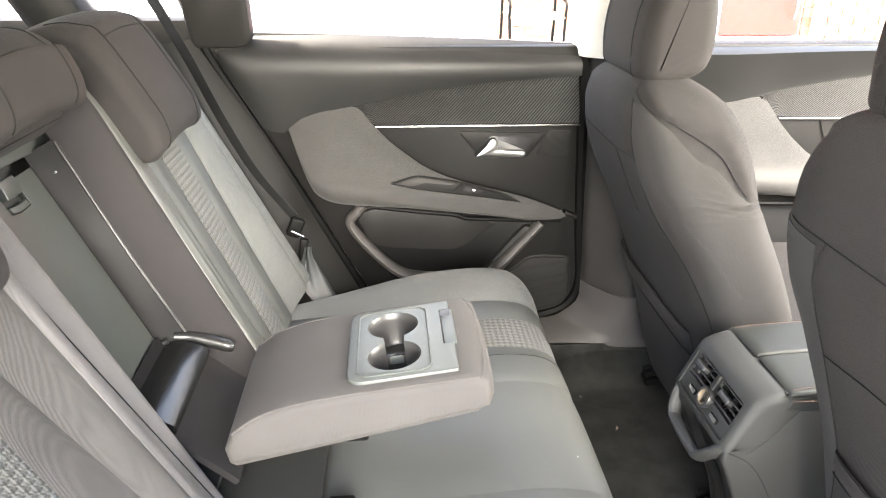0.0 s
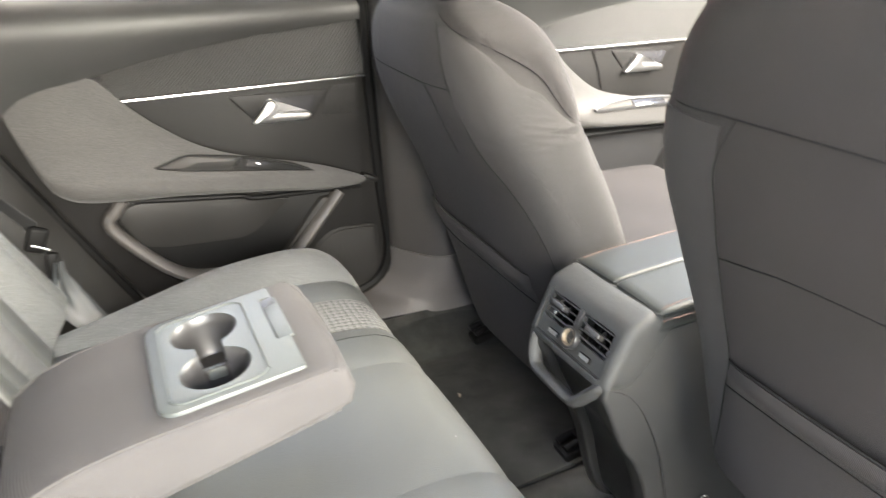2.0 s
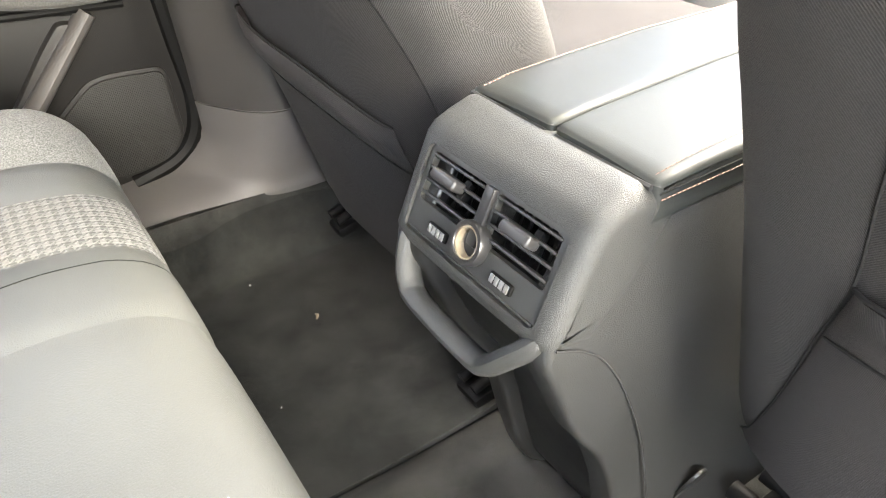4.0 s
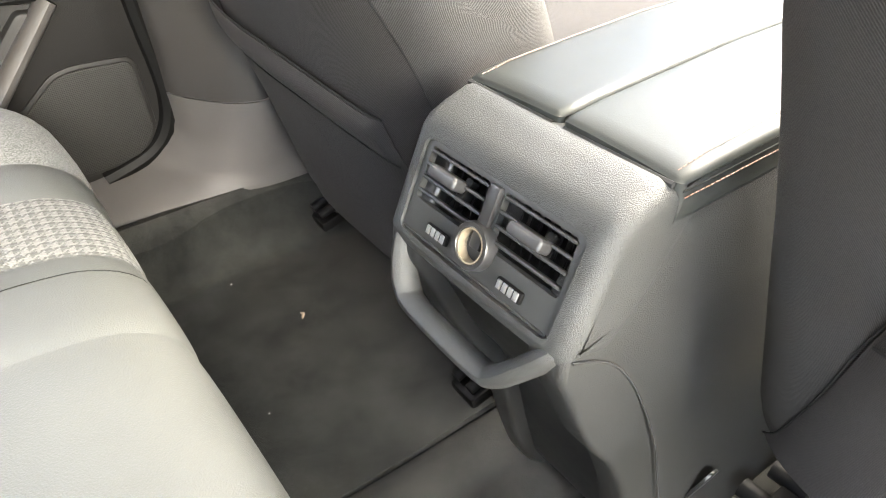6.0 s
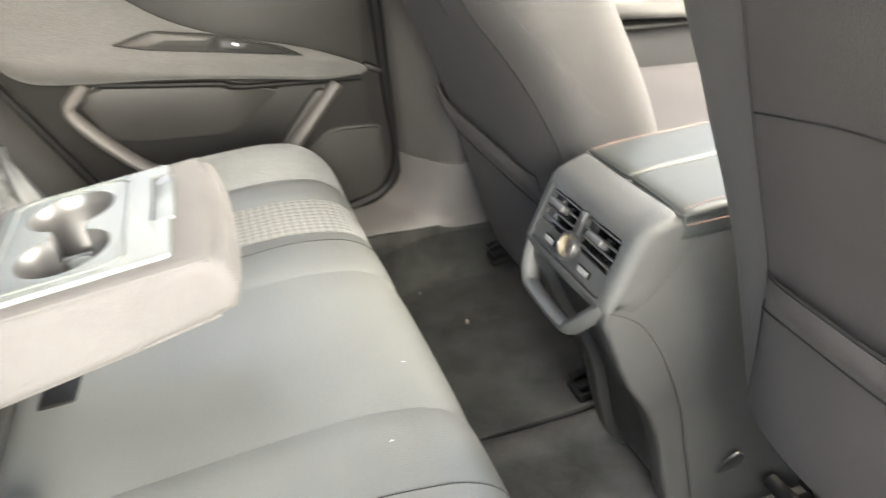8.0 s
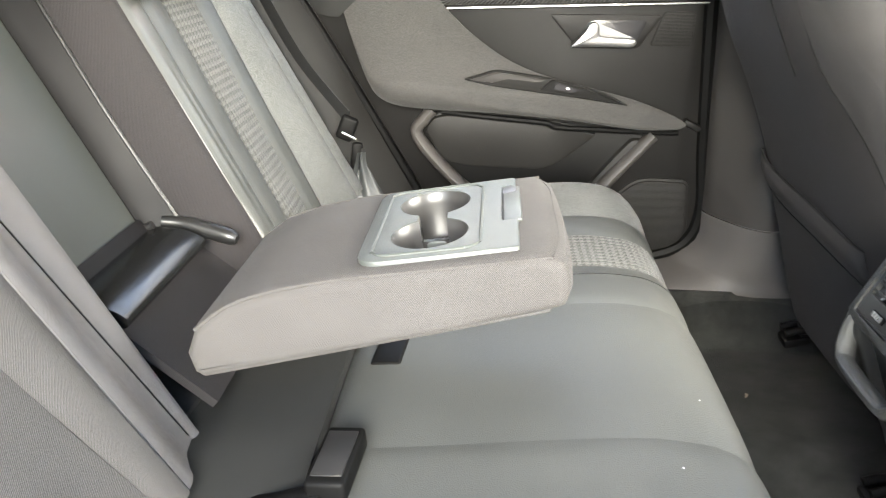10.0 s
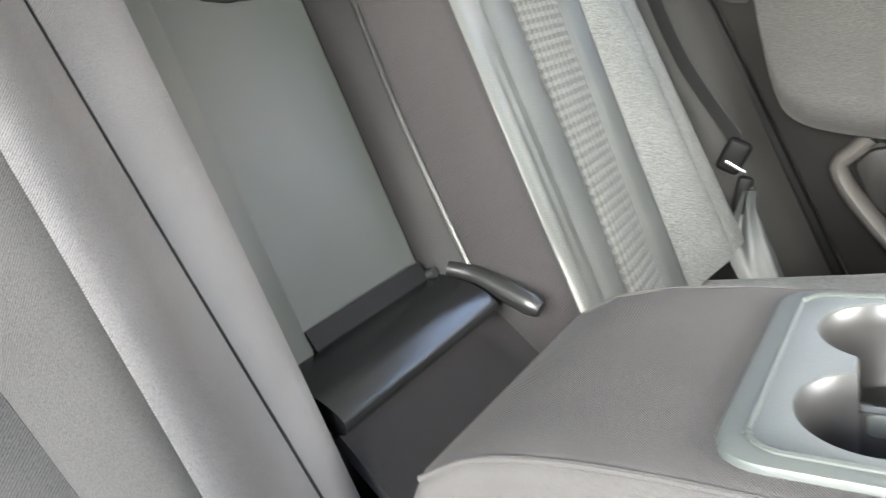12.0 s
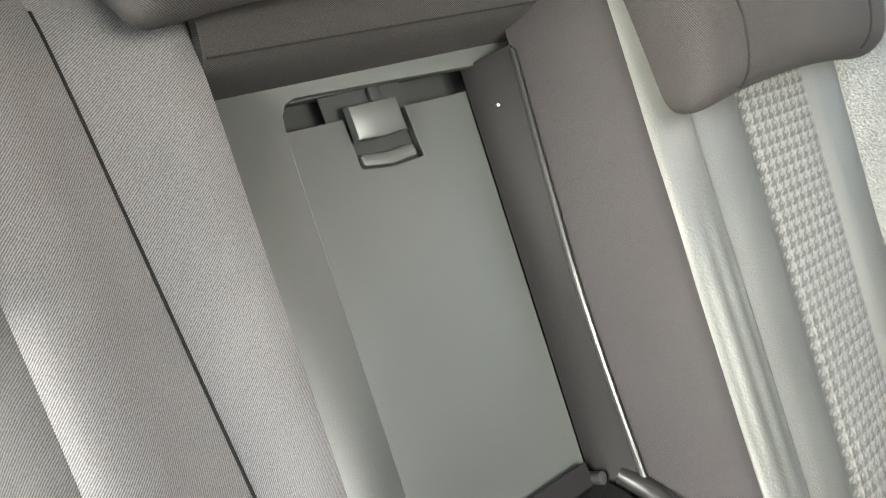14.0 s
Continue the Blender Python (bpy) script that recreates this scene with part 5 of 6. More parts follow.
    plate("speaker_rim", offset_ring(sp, -0.006), fm @ Matrix.Translation((0, 0, 0.003)), 0.005, PLASTIC_DOOR, ob, 0.002)
    plate("speaker_grille", sp, fm @ Matrix.Translation((0, 0, 0.0065)), 0.004, GRILLE, ob, 0.002, "black perforated loudspeaker grille")
    # small ribbed square beside the handle
    plate("door_patch", rounded([(0.330, 0.592), (0.405, 0.590), (0.408, 0.652), (0.352, 0.654)], 0.008, 3), fm @ Matrix.Translation((0, 0, 0.0025)), 0.003, GRILLE, ob, 0.001, "finely perforated black patch")
    pull_handle(ob, fm, 0.190, 0.613)
    # corner cover beside the glass, and the glass
    cov = rounded([(-0.425, 0.842), (-0.296, 0.846), (-0.302, 1.06), (-0.45, 1.06)], [0.012, 0.034, 0.012, 0.012], 6)
    plate("corner_cover", cov, fm @ Matrix.Translation((0, 0, 0.014)), 0.03, PLASTIC, ob, 0.010)
    return ob


rear_door()


def front_door():
    ob = thing("front_door", (1.0, 1.88, 0.1), "closed dark front car door with grey cloth pad", "car door", "far doors")
    y0 = 1.85
    fm = door_frame(y0)
    outline = [(0.60, 0.84), (0.60, 0.12), (1.58, 0.12), (1.60, 0.84)]
    plate("door_panel", rounded(outline, 0.02, 3), fm, 0.04, PLASTIC_DOOR, ob, 0.006)
    bot_s = curve((0.60, 0.700), (0.78, 0.698), (0.95, 0.735), (1.2, 0.768), (1.59, 0.79))
    xz_sheet("upper_pad", bot_s, lambda x: 0.835, steps(0.60, 1.59, 30), lambda x, v: 0.004 + 0.034 * v ** 1.4 - 0.045 * max(0, (v - 0.86) / 0.14) ** 2, VINYL_TOP, ob, 16, 0.012, 0.0, "soft dark vinyl door top", y0)
    bot_t = curve((0.886, 0.7135), (0.94, 0.665), (1.58, 0.655))
    top_t = curve((0.886, 0.7145), (1.0, 0.741), (1.2, 0.765), (1.58, 0.786))
    xz_sheet("twill_trim", bot_t, top_t, steps(0.886, 1.58, 30), lambda x, v: 0.008 - 0.008 * v, TWILL, ob, 8, 0.004, 0.0, "black diagonal twill trim strip", y0)
    tube("bright_strip", [fm @ Vector((0.94 + 0.64 * k, 0.661 - 0.008 * k, 0.010)) for k in steps(0, 1, 10)], 0.003, CHROME, ob, 8, "thin bright chrome strip", 0.7)
    top_p = curve((0.62, 0.70), (0.78, 0.697), (0.885, 0.712), (0.94, 0.655), (0.99, 0.605), (1.06, 0.556), (1.14, 0.535), (1.35, 0.505), (1.5, 0.47))
    bot_p = curve((0.62, 0.47), (0.92, 0.462), (1.08, 0.450), (1.35, 0.435), (1.5, 0.455))

    def pad_out(x, v):
        z = bot_p(x) + (top_p(x) - bot_p(x)) * v
        k = lerp([(-0.03, 1.0), (0.0, 0.97), (0.03, 0.62), (0.075, 0.26), (0.14, 0.10), (0.25, 0.0)], z - 0.505)
        return 0.008 + 0.058 * k * lerp([(0, 0.35), (0.1, 0.85), (0.25, 1), (1, 1)], v)

    pad = xz_sheet("armrest_pad", bot_p, top_p, steps(0.62, 1.5, 44), pad_out, HEATHER_DK, ob, 18, 0.008, 0.003, "dark heather cloth armrest pad", y0)
    sl = [Vector((x, door_y(z, y0) - 0.068, z)) for x, z in ((1.03, 0.512), (1.10, 0.532), (1.26, 0.522), (1.34, 0.500), (1.2, 0.506))]
    loop = smooth_path(sl, 5, True)
    tube("recess_rim", loop + [loop[0]], 0.004, SATIN, pad, 6)
    bx = box("window_switch", (0.10, 0.03, 0.012), pose(1.20, door_y(0.51, y0) - 0.058, 0.515, 40), GLOSSY, pad, 0.004, "black window switches")
    box("switch_mark", (0.008, 0.005, 0.001), pose(1.235, door_y(0.52, y0) - 0.064, 0.522, 40), WHITE_MARK, bx, 0)
    pk = rounded([(0.70, 0.44), (1.05, 0.432), (1.36, 0.42), (1.26, 0.22), (0.80, 0.20)], 0.02, 4)
    plate("pocket_bin", pk, fm @ Matrix.Translation((0, 0, 0.004)), 0.003, SATIN, ob, 0.001, "dark map pocket")
    tube("pocket_upper_edge", [fm @ Vector((x, 0.452 - 0.02 * (x - 0.7) / 0.6, 0.03)) for x in steps(0.64, 1.42, 10)], 0.007, RUBBER, ob, 8)
    tube("panel_joint", [fm @ Vector((x, z, 0.003)) for x, z in ((1.05, 0.655), (1.075, 0.60), (1.09, 0.55))], 0.0014, RUBBER, ob, 6)
    pull_handle(ob, fm, 1.155, 0.606)
    return ob


front_door()


def door_mirror():
    ob = thing("door_mirror", (1.45, 2.05, 0.76), "dark door mirror outside the front window", "mirror")
    ring = rounded([(-0.12, -0.06), (0.11, -0.075), (0.13, 0.06), (0.06, 0.09), (-0.10, 0.085)], 0.05, 6)
    m = axes((1.46, 2.08, 0.845), (0.9, -0.25, 0), (0, 0, 1))
    rows = []
    for d, k in ((0.0, 0.0), (0.012, -0.004), (0.03, 0.0), (0.06, 0.012), (0.085, 0.035), (0.095, 0.05)):
        rows.append([m @ Vector((x, y, -d + 0.03)) for x, y in offset_ring(ring, k)])
    loft("housing", rows, SATIN, ob)
    plate("mirror_glass", offset_ring(ring, 0.012), m @ Matrix.Translation((0, 0, 0.033)), 0.003, CHROME, ob, 0.001)
    tube("mirror_arm", [(1.48, 2.02, 0.80), (1.52, 1.93, 0.79)], 0.03, SATIN, ob, 8, "", 0.6)


door_mirror()


# ---- front seats ----
REAR_X = [(0.14, 0.585), (0.22, 0.565), (0.30, 0.545), (0.44, 0.500), (0.55, 0.455), (0.65, 0.405), (0.72, 0.380), (0.78, 0.371), (0.82, 0.377), (0.845, 0.400), (0.858, 0.435)]
FRONT_X = [(0.14, 0.80), (0.30, 0.755), (0.465, 0.700), (0.56, 0.660), (0.62, 0.632), (0.69, 0.606), (0.74, 0.596), (0.80, 0.562), (0.83, 0.522), (0.845, 0.490), (0.858, 0.455)]
HALF_W = [(0.14, 0.225), (0.20, 0.245), (0.30, 0.257), (0.40, 0.262), (0.50, 0.262), (0.60, 0.255), (0.66, 0.245), (0.72, 0.229), (0.77, 0.207), (0.80, 0.187), (0.825, 0.162), (0.845, 0.122), (0.858, 0.06)]


SEAT_UP = {1.452: 0.0, 0.648: 0.075}
WING = [(0.66, -40), (0.681, -14), (0.702, -8), (0.74, -3), (0.782, 6), (0.807, 28), (0.827, 40), (0.85, 46)]


def seat_back_pt(yc, z, a, lift=0.0):
    """A place on the seat back's skin: a = 0 inner side, 90 rear, 180 outer side, 270 front (degrees), for a far seat."""
    r, f, w = lerp(REAR_X, z), lerp(FRONT_X, z), lerp(HALF_W, z)
    c, s = math.cos(radians(a)), math.sin(radians(a))
    e = 0.52
    if c < 0:
        w *= 0.90
    elif yc < CY:
        w += c * lerp([(0.14, 0.014), (0.50, 0.013), (0.63, 0.003), (0.74, -0.012), (0.858, -0.012)], z)
    if 0.66 < z < 0.85:
        # the side wing of the bolster stands proud in front of its seam
        edge_a = lerp(WING, z)
        b = (a + 180) % 360 - 180
        k = min(1.0, max(0.0, (edge_a - b) / 9.0)) * min(1.0, max(0.0, (b + 92) / 20.0))
        w += 0.009 * k * k * (3 - 2 * k) * min(1.0, (z - 0.66) / 0.016)
    y = math.copysign(abs(c) ** e, c)
    x = math.copysign(abs(s) ** e, s)
    cx, hx = (r + f) / 2, (f - r) / 2
    hollow = 0.0
    if s < 0:
        hollow = 0.035 * (1 - abs(y)) * lerp([(0.2, 1), (0.7, 1), (0.85, 0)], z)
    sg = 1 if yc > CY else -1
    k = 1 + lift / w
    return Vector((cx - hx * x * (1 + lift / hx) - hollow, yc - sg * w * y * k, z + SEAT_UP[yc] * min(1.0, max(0.0, (z - 0.14) / 0.25))))


Z_SEAT = steps(0.14, 0.76, 26) + [0.775, 0.79, 0.80, 0.81, 0.82, 0.828, 0.836, 0.843, 0.849, 0.854, 0.858]


def front_seat(yc, rest_z, label):
    ob = thing("front_seat", (0.75, yc, 0.0), label, "car seat", "front seats")
    sg = 1 if yc > CY else -1
    zs = Z_SEAT if sg > 0 else [z for z in Z_SEAT if z > 0.245]
    rings = [[seat_back_pt(yc, z, 360 * k / 108) for k in range(108)] for z in zs]
    if sg < 0:
        rings.insert(0, [p + Vector((0.012 * (1 if p.x < 0.64 else -1), 0.012 * (1 if p.y < yc else -1), -0.010)) for p in rings[0]])
    back = box_map(loft("backrest", rings, FRONT_CLOTH, ob))
    # seam between side and rear, shoulder seam, yoke seam
    def path(pts, lift=0.0008):
        return smooth_path([seat_back_pt(yc, z, a, lift) for z, a in pts], 6)

    if sg > 0:
        seam(path([(0.838, 44), (0.827, 45), (0.807, 31), (0.784, 6), (0.745, -2), (0.703, -8), (0.680, -14), (0.668, -30)], 0.0016), back, 0.0012)
        seam(path([(0.836, 46), (0.812, 52), (0.787, 53), (0.762, 56), (0.725, 57), (0.661, 55), (0.620, 52), (0.584, 45), (0.530, 37), (0.462, 31), (0.40, 30), (0.30, 32), (0.18, 40)]), back, 0.0012)
        seam(path([(0.725, 57), (0.725, 80), (0.730, 99), (0.732, 125)]), back, 0.0012)
        seam(path([(0.725, 80), (0.700, 77), (0.660, 76), (0.615, 76)]), back, 0.0010)
        seam(path([(0.84, 120), (0.78, 124), (0.70, 128), (0.56, 134), (0.40, 132), (0.24, 136)]), back, 0.0010)
    else:
        seam(path([(0.725, 80), (0.678, 74), (0.627, 72), (0.563, 68), (0.486, 65), (0.418, 63), (0.371, 58), (0.320, 51), (0.27, 40), (0.25, 30)]), back, 0.0014)
        seam(path([(0.723, 34), (0.723, 60), (0.725, 80), (0.724, 96), (0.722, 128)]), back, 0.0012)
        seam(path([(0.563, 68), (0.572, 78), (0.582, 88), (0.585, 110), (0.583, 128)]), back, 0.0012)
        seam(path([(0.84, 120), (0.78, 124), (0.70, 128), (0.56, 134), (0.40, 132), (0.26, 136)]), back, 0.0010)
    # sewn ribbed cloth panel in front of the side seam, lightened for side light
    join = [(0.18, 40), (0.30, 32), (0.40, 30), (0.462, 31), (0.530, 37), (0.584, 45), (0.620, 52), (0.661, 55), (0.725, 57), (0.762, 56), (0.787, 53), (0.812, 52)]
    if sg < 0:
        join = [(0.27, 40), (0.320, 51), (0.371, 58), (0.418, 63), (0.486, 65), (0.563, 68), (0.627, 72), (0.678, 74), (0.715, 76)]
    front = [(0.17, -84), (0.58, -84), (0.635, -68), (0.656, -40), (0.672, -14), (0.690, -6), (0.702, -4), (0.74, 2), (0.77, 8), (0.782, 13), (0.807, 33), (0.82, 42)]

    def flank(z, v):
        a = lerp(front, z)
        return seat_back_pt(yc, z, a + (lerp(join, z) - a) * v, 0.0016)

    sheet("side_panel", flank, steps(join[0][0], join[-1][0], 48), steps(0, 1, 56), FRONT_RIB_LIT, ob, edge=0.001, thick=0.003, label="ribbed cloth side panel, its dark grey raised for side light", flip=sg < 0)
    # map pocket: a panel on the lower rear with a hem
    def pocket_top(v):
        if sg < 0:
            return lerp([(0, 0.414), (0.3, 0.421), (0.7, 0.421), (1.0, 0.416)], v)
        return lerp([(0, 0.398), (0.3, 0.418), (0.6, 0.430), (0.9, 0.438), (1.0, 0.436)], v)

    def pk(u, v):
        low = 0.17 if sg > 0 else 0.252
        z = low + (pocket_top(v) - low) * u
        a0 = lerp([(0.17, 40), (0.30, 54), (0.39, 60)], z) if sg > 0 else lerp([(0.25, 31), (0.27, 41), (0.32, 52), (0.371, 59), (0.418, 64)], z)
        a = a0 + (124 - a0) * v
        roll = math.sin(math.pi * (u - 0.78) / 0.24) if u > 0.78 else 0.0
        return seat_back_pt(yc, z, a, 0.003 + (0.008 * u + 0.009 * roll) * math.sin(math.pi * min(max(v, 0.0), 1.0)) ** 0.5)

    pocket = sheet("map_pocket", pk, steps(0, 0.76, 8) + steps(0.78, 1.0, 10), steps(0, 1, 20), FRONT_CLOTH, ob, edge=0.002, thick=0.003, flip=sg < 0)
    seam([pk(1.0, v) + Vector((0.001, 0, 0.002)) for v in steps(0.0, 1.0, 24)], pocket, 0.0022, None, "pocket_mouth")
    seam([pk(0.775, v) + Vector((-0.0006, 0, 0)) for v in steps(0.02, 0.98, 24)], pocket, 0.0014)
    # seat cushion
    def cush(u, v):
        y = yc + (v - 0.5) * 0.50
        e = abs(2 * v - 1)
        z = 0.395 + 0.035 * e ** 3 - 0.10 * max(0, e - 0.88) / 0.12 * 0.6 - 0.02 * u
        z -= 0.14 * max(0, (u - 0.88) / 0.12) ** 2
        return (0.62 + 0.56 * u, y, z)

    sheet("seat_pad", cush, steps(0, 1, 20), steps(0, 1, 20), FRONT_CLOTH, ob, thick=0.12)
    box("seat_base", (0.46, 0.44, 0.15), pose(0.90, yc, 0.205), PLASTIC, ob, 0.02)
    # rail ends on the floor
    for s in (-1, 1):
        inner = s * sg < 0
        y = yc + s * 0.212 + (0.045 if inner and sg < 0 else 0.0)
        dx = (-0.028 if sg > 0 else -0.046) if inner else 0.0
        up = 0.022 if s * sg > 0 else 0.004
        rail = box("seat_rail", (0.58, 0.034, 0.030), pose(0.93 + dx, y, 0.036 + up), STEEL, ob, 0.004)
        box("rail_foot", (0.050, 0.044, 0.018), pose(0.635 + dx, y, 0.020 + up, 0, -12), RUBBER, rail, 0.004)
        if inner and sg < 0:
            for x in (0.648, 0.70):
                tube("rail_bolt", [(x, y, 0.050 + up), (x, y, 0.056 + up)], 0.008, STEEL, rail, 12)
        for k in (-1, 1):
            tube("rail_finger", [(0.612 + dx, y + k * 0.013, 0.036 + up), (0.630 + dx, y + k * 0.013, 0.042 + up), (0.665 + dx, y + k * 0.013, 0.044 + up)], 0.0075, RUBBER, rail, 10)
    # recliner link beside the tunnel
    if sg < 0:
        link = tube("seat_link", smooth_path([(0.70, yc + 0.262, 0.26), (0.735, yc + 0.265, 0.16), (0.78, yc + 0.262, 0.07)], 4), 0.016, STEEL, ob, 8, "dark steel seat bracket", 0.5, (1, 0, 0))
        for x, z in ((0.70, 0.075), (0.76, 0.055), (0.84, 0.05)):
            tube("bracket_bolt", [(x, yc + 0.250, z), (x, yc + 0.290, z)], 0.011, STEEL, link, 10)
    # headrest
    hr = [(0.395, rest_z + 0.03), (0.400, rest_z + 0.008), (0.425, rest_z - 0.004), (0.475, rest_z + 0.004), (0.512, rest_z + 0.020), (0.526, rest_z + 0.06), (0.522, rest_z + 0.13), (0.500, rest_z + 0.185), (0.460, rest_z + 0.205), (0.425, rest_z + 0.190), (0.402, rest_z + 0.12), (0.394, rest_z + 0.07)]
    ring = smooth_ring(hr, 4)
    rest = box_map(sweep("headrest", ring, yc - 0.132, yc + 0.132, 0.028, lambda a, b, y: Vector((a + 0.12 * abs((y - yc) / 0.132) ** 3 * (0.46 - a), y, b)), FRONT_CLOTH, ob, n=7, mid=8))
    for s in (-1, 1):
        seam([Vector((x - (0.0012 if x < 0.45 else -0.0012), yc + s * 0.080, z)) for x, z in ring], rest, 0.0011)
        tube("headrest_post", [(0.452, yc + s * 0.065, 0.80), (0.450, yc + s * 0.065, rest_z + 0.03)], 0.0065, SATIN, ob, 10)
        disc_ring("post_collar", pose(0.452, yc + s * 0.065, 0.862 + SEAT_UP[yc]), 0.0065, 0.014, 0.010, CHROME if s < 0 else SATIN, ob, 20)
    return ob


front_seat(1.452, 0.838, "black cloth front seat with map pocket and headrest")
front_seat(0.648, 0.910, "black cloth front seat with raised headrest beside the console")


# ---- centre console ----
def console():
    ob = thing("centre_console", (0.6, CY, 0.0), "black grained centre console with rear air vents", "console")
    yc = 1.0515
    h = 0.095
    # lower cheeks and core; cheek plastics darkened for shade, black on the far side
    edge = [(0.459, 0.405), (0.449, 0.372), (0.458, 0.346), (0.486, 0.278), (0.512, 0.236), (0.533, 0.180), (0.548, 0.110), (0.566, 0.055), (0.600, 0.022)]
    soft = [(p.x, p.y) for p in smooth_path([(a, b, 0) for a, b in edge], 4)]
    body = soft + [(1.35, 0.022), (1.35, 0.4585), (0.502, 0.4585)]
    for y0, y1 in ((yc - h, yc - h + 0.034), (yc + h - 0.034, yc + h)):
        sweep("console_cheek", body, y0, y1, 0.006, lambda a, b, y: Vector((a, y + (y - yc) * 0.22 * max(0, 0.30 - b) * (1 if y < yc else -4.0), b)), SIDE_PLASTIC_SHADED if y0 < yc else LIP, ob, n=3, mid=2)
    core = [(x + 0.012 + 0.006 * math.sin(math.pi * i / len(soft)), z) for i, (x, z) in enumerate(soft)] + [(1.34, 0.022), (1.34, 0.44), (0.55, 0.44)]
    sweep("console_core", core, yc - h + 0.02, yc + h - 0.02, 0.004, lambda a, b, y: Vector((a, y, b)), LIP, ob, n=2, mid=8)
    # cover over the rear corner of the near side, with its joint line
    for sg in (-1,):
        jl = smooth_path([(0.455, yc + sg * (h + 0.0015), 0.384), (0.478, yc + sg * (h + 0.0015), 0.372), (0.500, yc + sg * (h + 0.002), 0.352), (0.525, yc + sg * (h + 0.003), 0.310), (0.552, yc + sg * (h + 0.006), 0.240), (0.570, yc + sg * (h + 0.009), 0.160), (0.590, yc + sg * (h + 0.010), 0.07)], 6)
        tube("joint_line", jl, 0.0009, DARK, ob, 6)
    leaf = rounded([(-0.020, -0.028), (0.018, -0.020), (0.020, 0.012), (0.0, 0.030), (-0.016, 0.006)], 0.012, 4)
    plate("cover_cap", leaf, axes((0.640, yc - h - 0.0075, 0.115), (1, 0, 0), (0, -0.3, 1)) @ Matrix.Translation((0, 0, 0.0005)), 0.003, LIP, ob, 0.001)
    # vent housing
    face_b, face_t = Vector((0.4475, 0.391)), Vector((0.4785, 0.4585))
    cap = [(0.520, 0.4795), (0.500, 0.4735), (0.486, 0.4675), (0.479, 0.4605), (0.463, 0.426), (0.4465, 0.389), (0.4475, 0.380), (0.455, 0.376), (0.486, 0.371), (0.517, 0.397), (0.554, 0.448), (0.556, 0.474)]
    ring = []
    for i in range(len(cap)):
        a, b = Vector(cap[i]), Vector(cap[(i + 1) % len(cap)])
        ring += [tuple(a), tuple(a.lerp(b, 0.5))]
    housing = sweep("vent_housing", ring, yc - h - 0.001, yc + h + 0.001, 0.013, lambda a, b, y: Vector((a + 0.05 * (y - yc) ** 2 / h * 0.35, y, b)), HOUSING, ob, "black leather-grained vent housing", n=5, mid=8)
    fu = Vector((face_t.x - face_b.x, 0, face_t.y - face_b.y)).normalized()
    fc = Vector(((face_b.x + face_t.x) / 2, yc, (face_b.y + face_t.y) / 2))
    fm = axes(fc, (0, -1, 0), fu)
    cut(housing, box("cutter", (0.158, 0.0700, 0.05), fm @ Matrix.Translation((0, -0.001, 0.0)) , DARK, None, 0.006, "", 3))
    panel = plate("vent_panel", rounded([(-0.0785, -0.0355), (0.0785, -0.0355), (0.0785, 0.0335), (-0.0785, 0.0335)], 0.006, 4), fm @ Matrix.Translation((0, 0, -0.003)), 0.006, PANEL, ob, 0.0012)
    openings = [rounded([(-0.0735, -0.010), (-0.0085, -0.010), (-0.0065, 0.0295), (-0.0715, 0.0295)], 0.004, 3), rounded([(0.0085, -0.010), (0.0735, -0.010), (0.0715, 0.0295), (0.0065, 0.0295)], 0.004, 3)]
    cut(panel, *[plate("cutter", o, fm @ Matrix.Translation((0, 0, 0.02)), 0.06, DARK, None, 0.0001) for o in openings])
    # black board behind the slats stands in for the shade inside the duct
    box("duct", (0.154, 0.046, 0.002), fm @ Matrix.Translation((0, 0.010, -0.034)), DARK, ob, 0)
    for sx in (-1, 1):
        for k in range(4):
            y = -0.0045 + 0.0100 * k
            box("vent_slat", (0.0645, 0.0024, 0.010), fm @ pose(sx * 0.0400, y, -0.0065, -16), VENT, panel, 0.0009, "", 2)
        for k in range(7):
            box("vent_vane", (0.0011, 0.040, 0.010), fm @ pose(sx * 0.040 + (k - 3) * 0.009, 0.010, -0.022, 0, 14), RUBBER, panel, 0)
        tab = box("vent_tab", (0.030, 0.0090, 0.014), fm @ pose(sx * 0.040 + (0.001 if sx > 0 else -0.003), 0.0145 if sx > 0 else 0.0165, 0.0020, -12), TAB, panel, 0.0028, "glossy black vent tab", 4)
        box("tab_stem", (0.007, 0.018, 0.008), fm @ pose(sx * 0.040 + 0.008, 0.0120, -0.009, -22), RUBBER, tab, 0.001)
        # thumb wheels with their white marks
        wx, wy = sx * 0.0385, -0.0235
        wheel = box("thumb_wheel", (0.024, 0.0085, 0.004), fm @ Matrix.Translation((wx, wy, -0.0022)), RUBBER, panel, 0.0015)
        for k in range(4):
            box("wheel_mark", (0.0040, 0.0062, 0.0012), fm @ Matrix.Translation((wx + (k - 1.5) * 0.0052, wy, 0.0002)), MARK_GREY, wheel, 0.0003)
    box("vent_divider", (0.0105, 0.046, 0.006), fm @ Matrix.Translation((0, 0.008, -0.0015)), SATIN, panel, 0.002)
    tube("panel_groove", [fm @ Vector((x, y, -0.0026)) for x, y in ((-0.076, -0.0335), (0.076, -0.0335))], 0.0009, DARK, panel, 6)
    # power socket
    sk = fm @ Matrix.Translation((0.0, -0.0125, 0.0))
    disc_ring("socket_collar", sk @ Matrix.Translation((0, 0, 0.0055)), 0.0122, 0.0168, 0.010, SATIN, ob, 36, "black power socket collar")
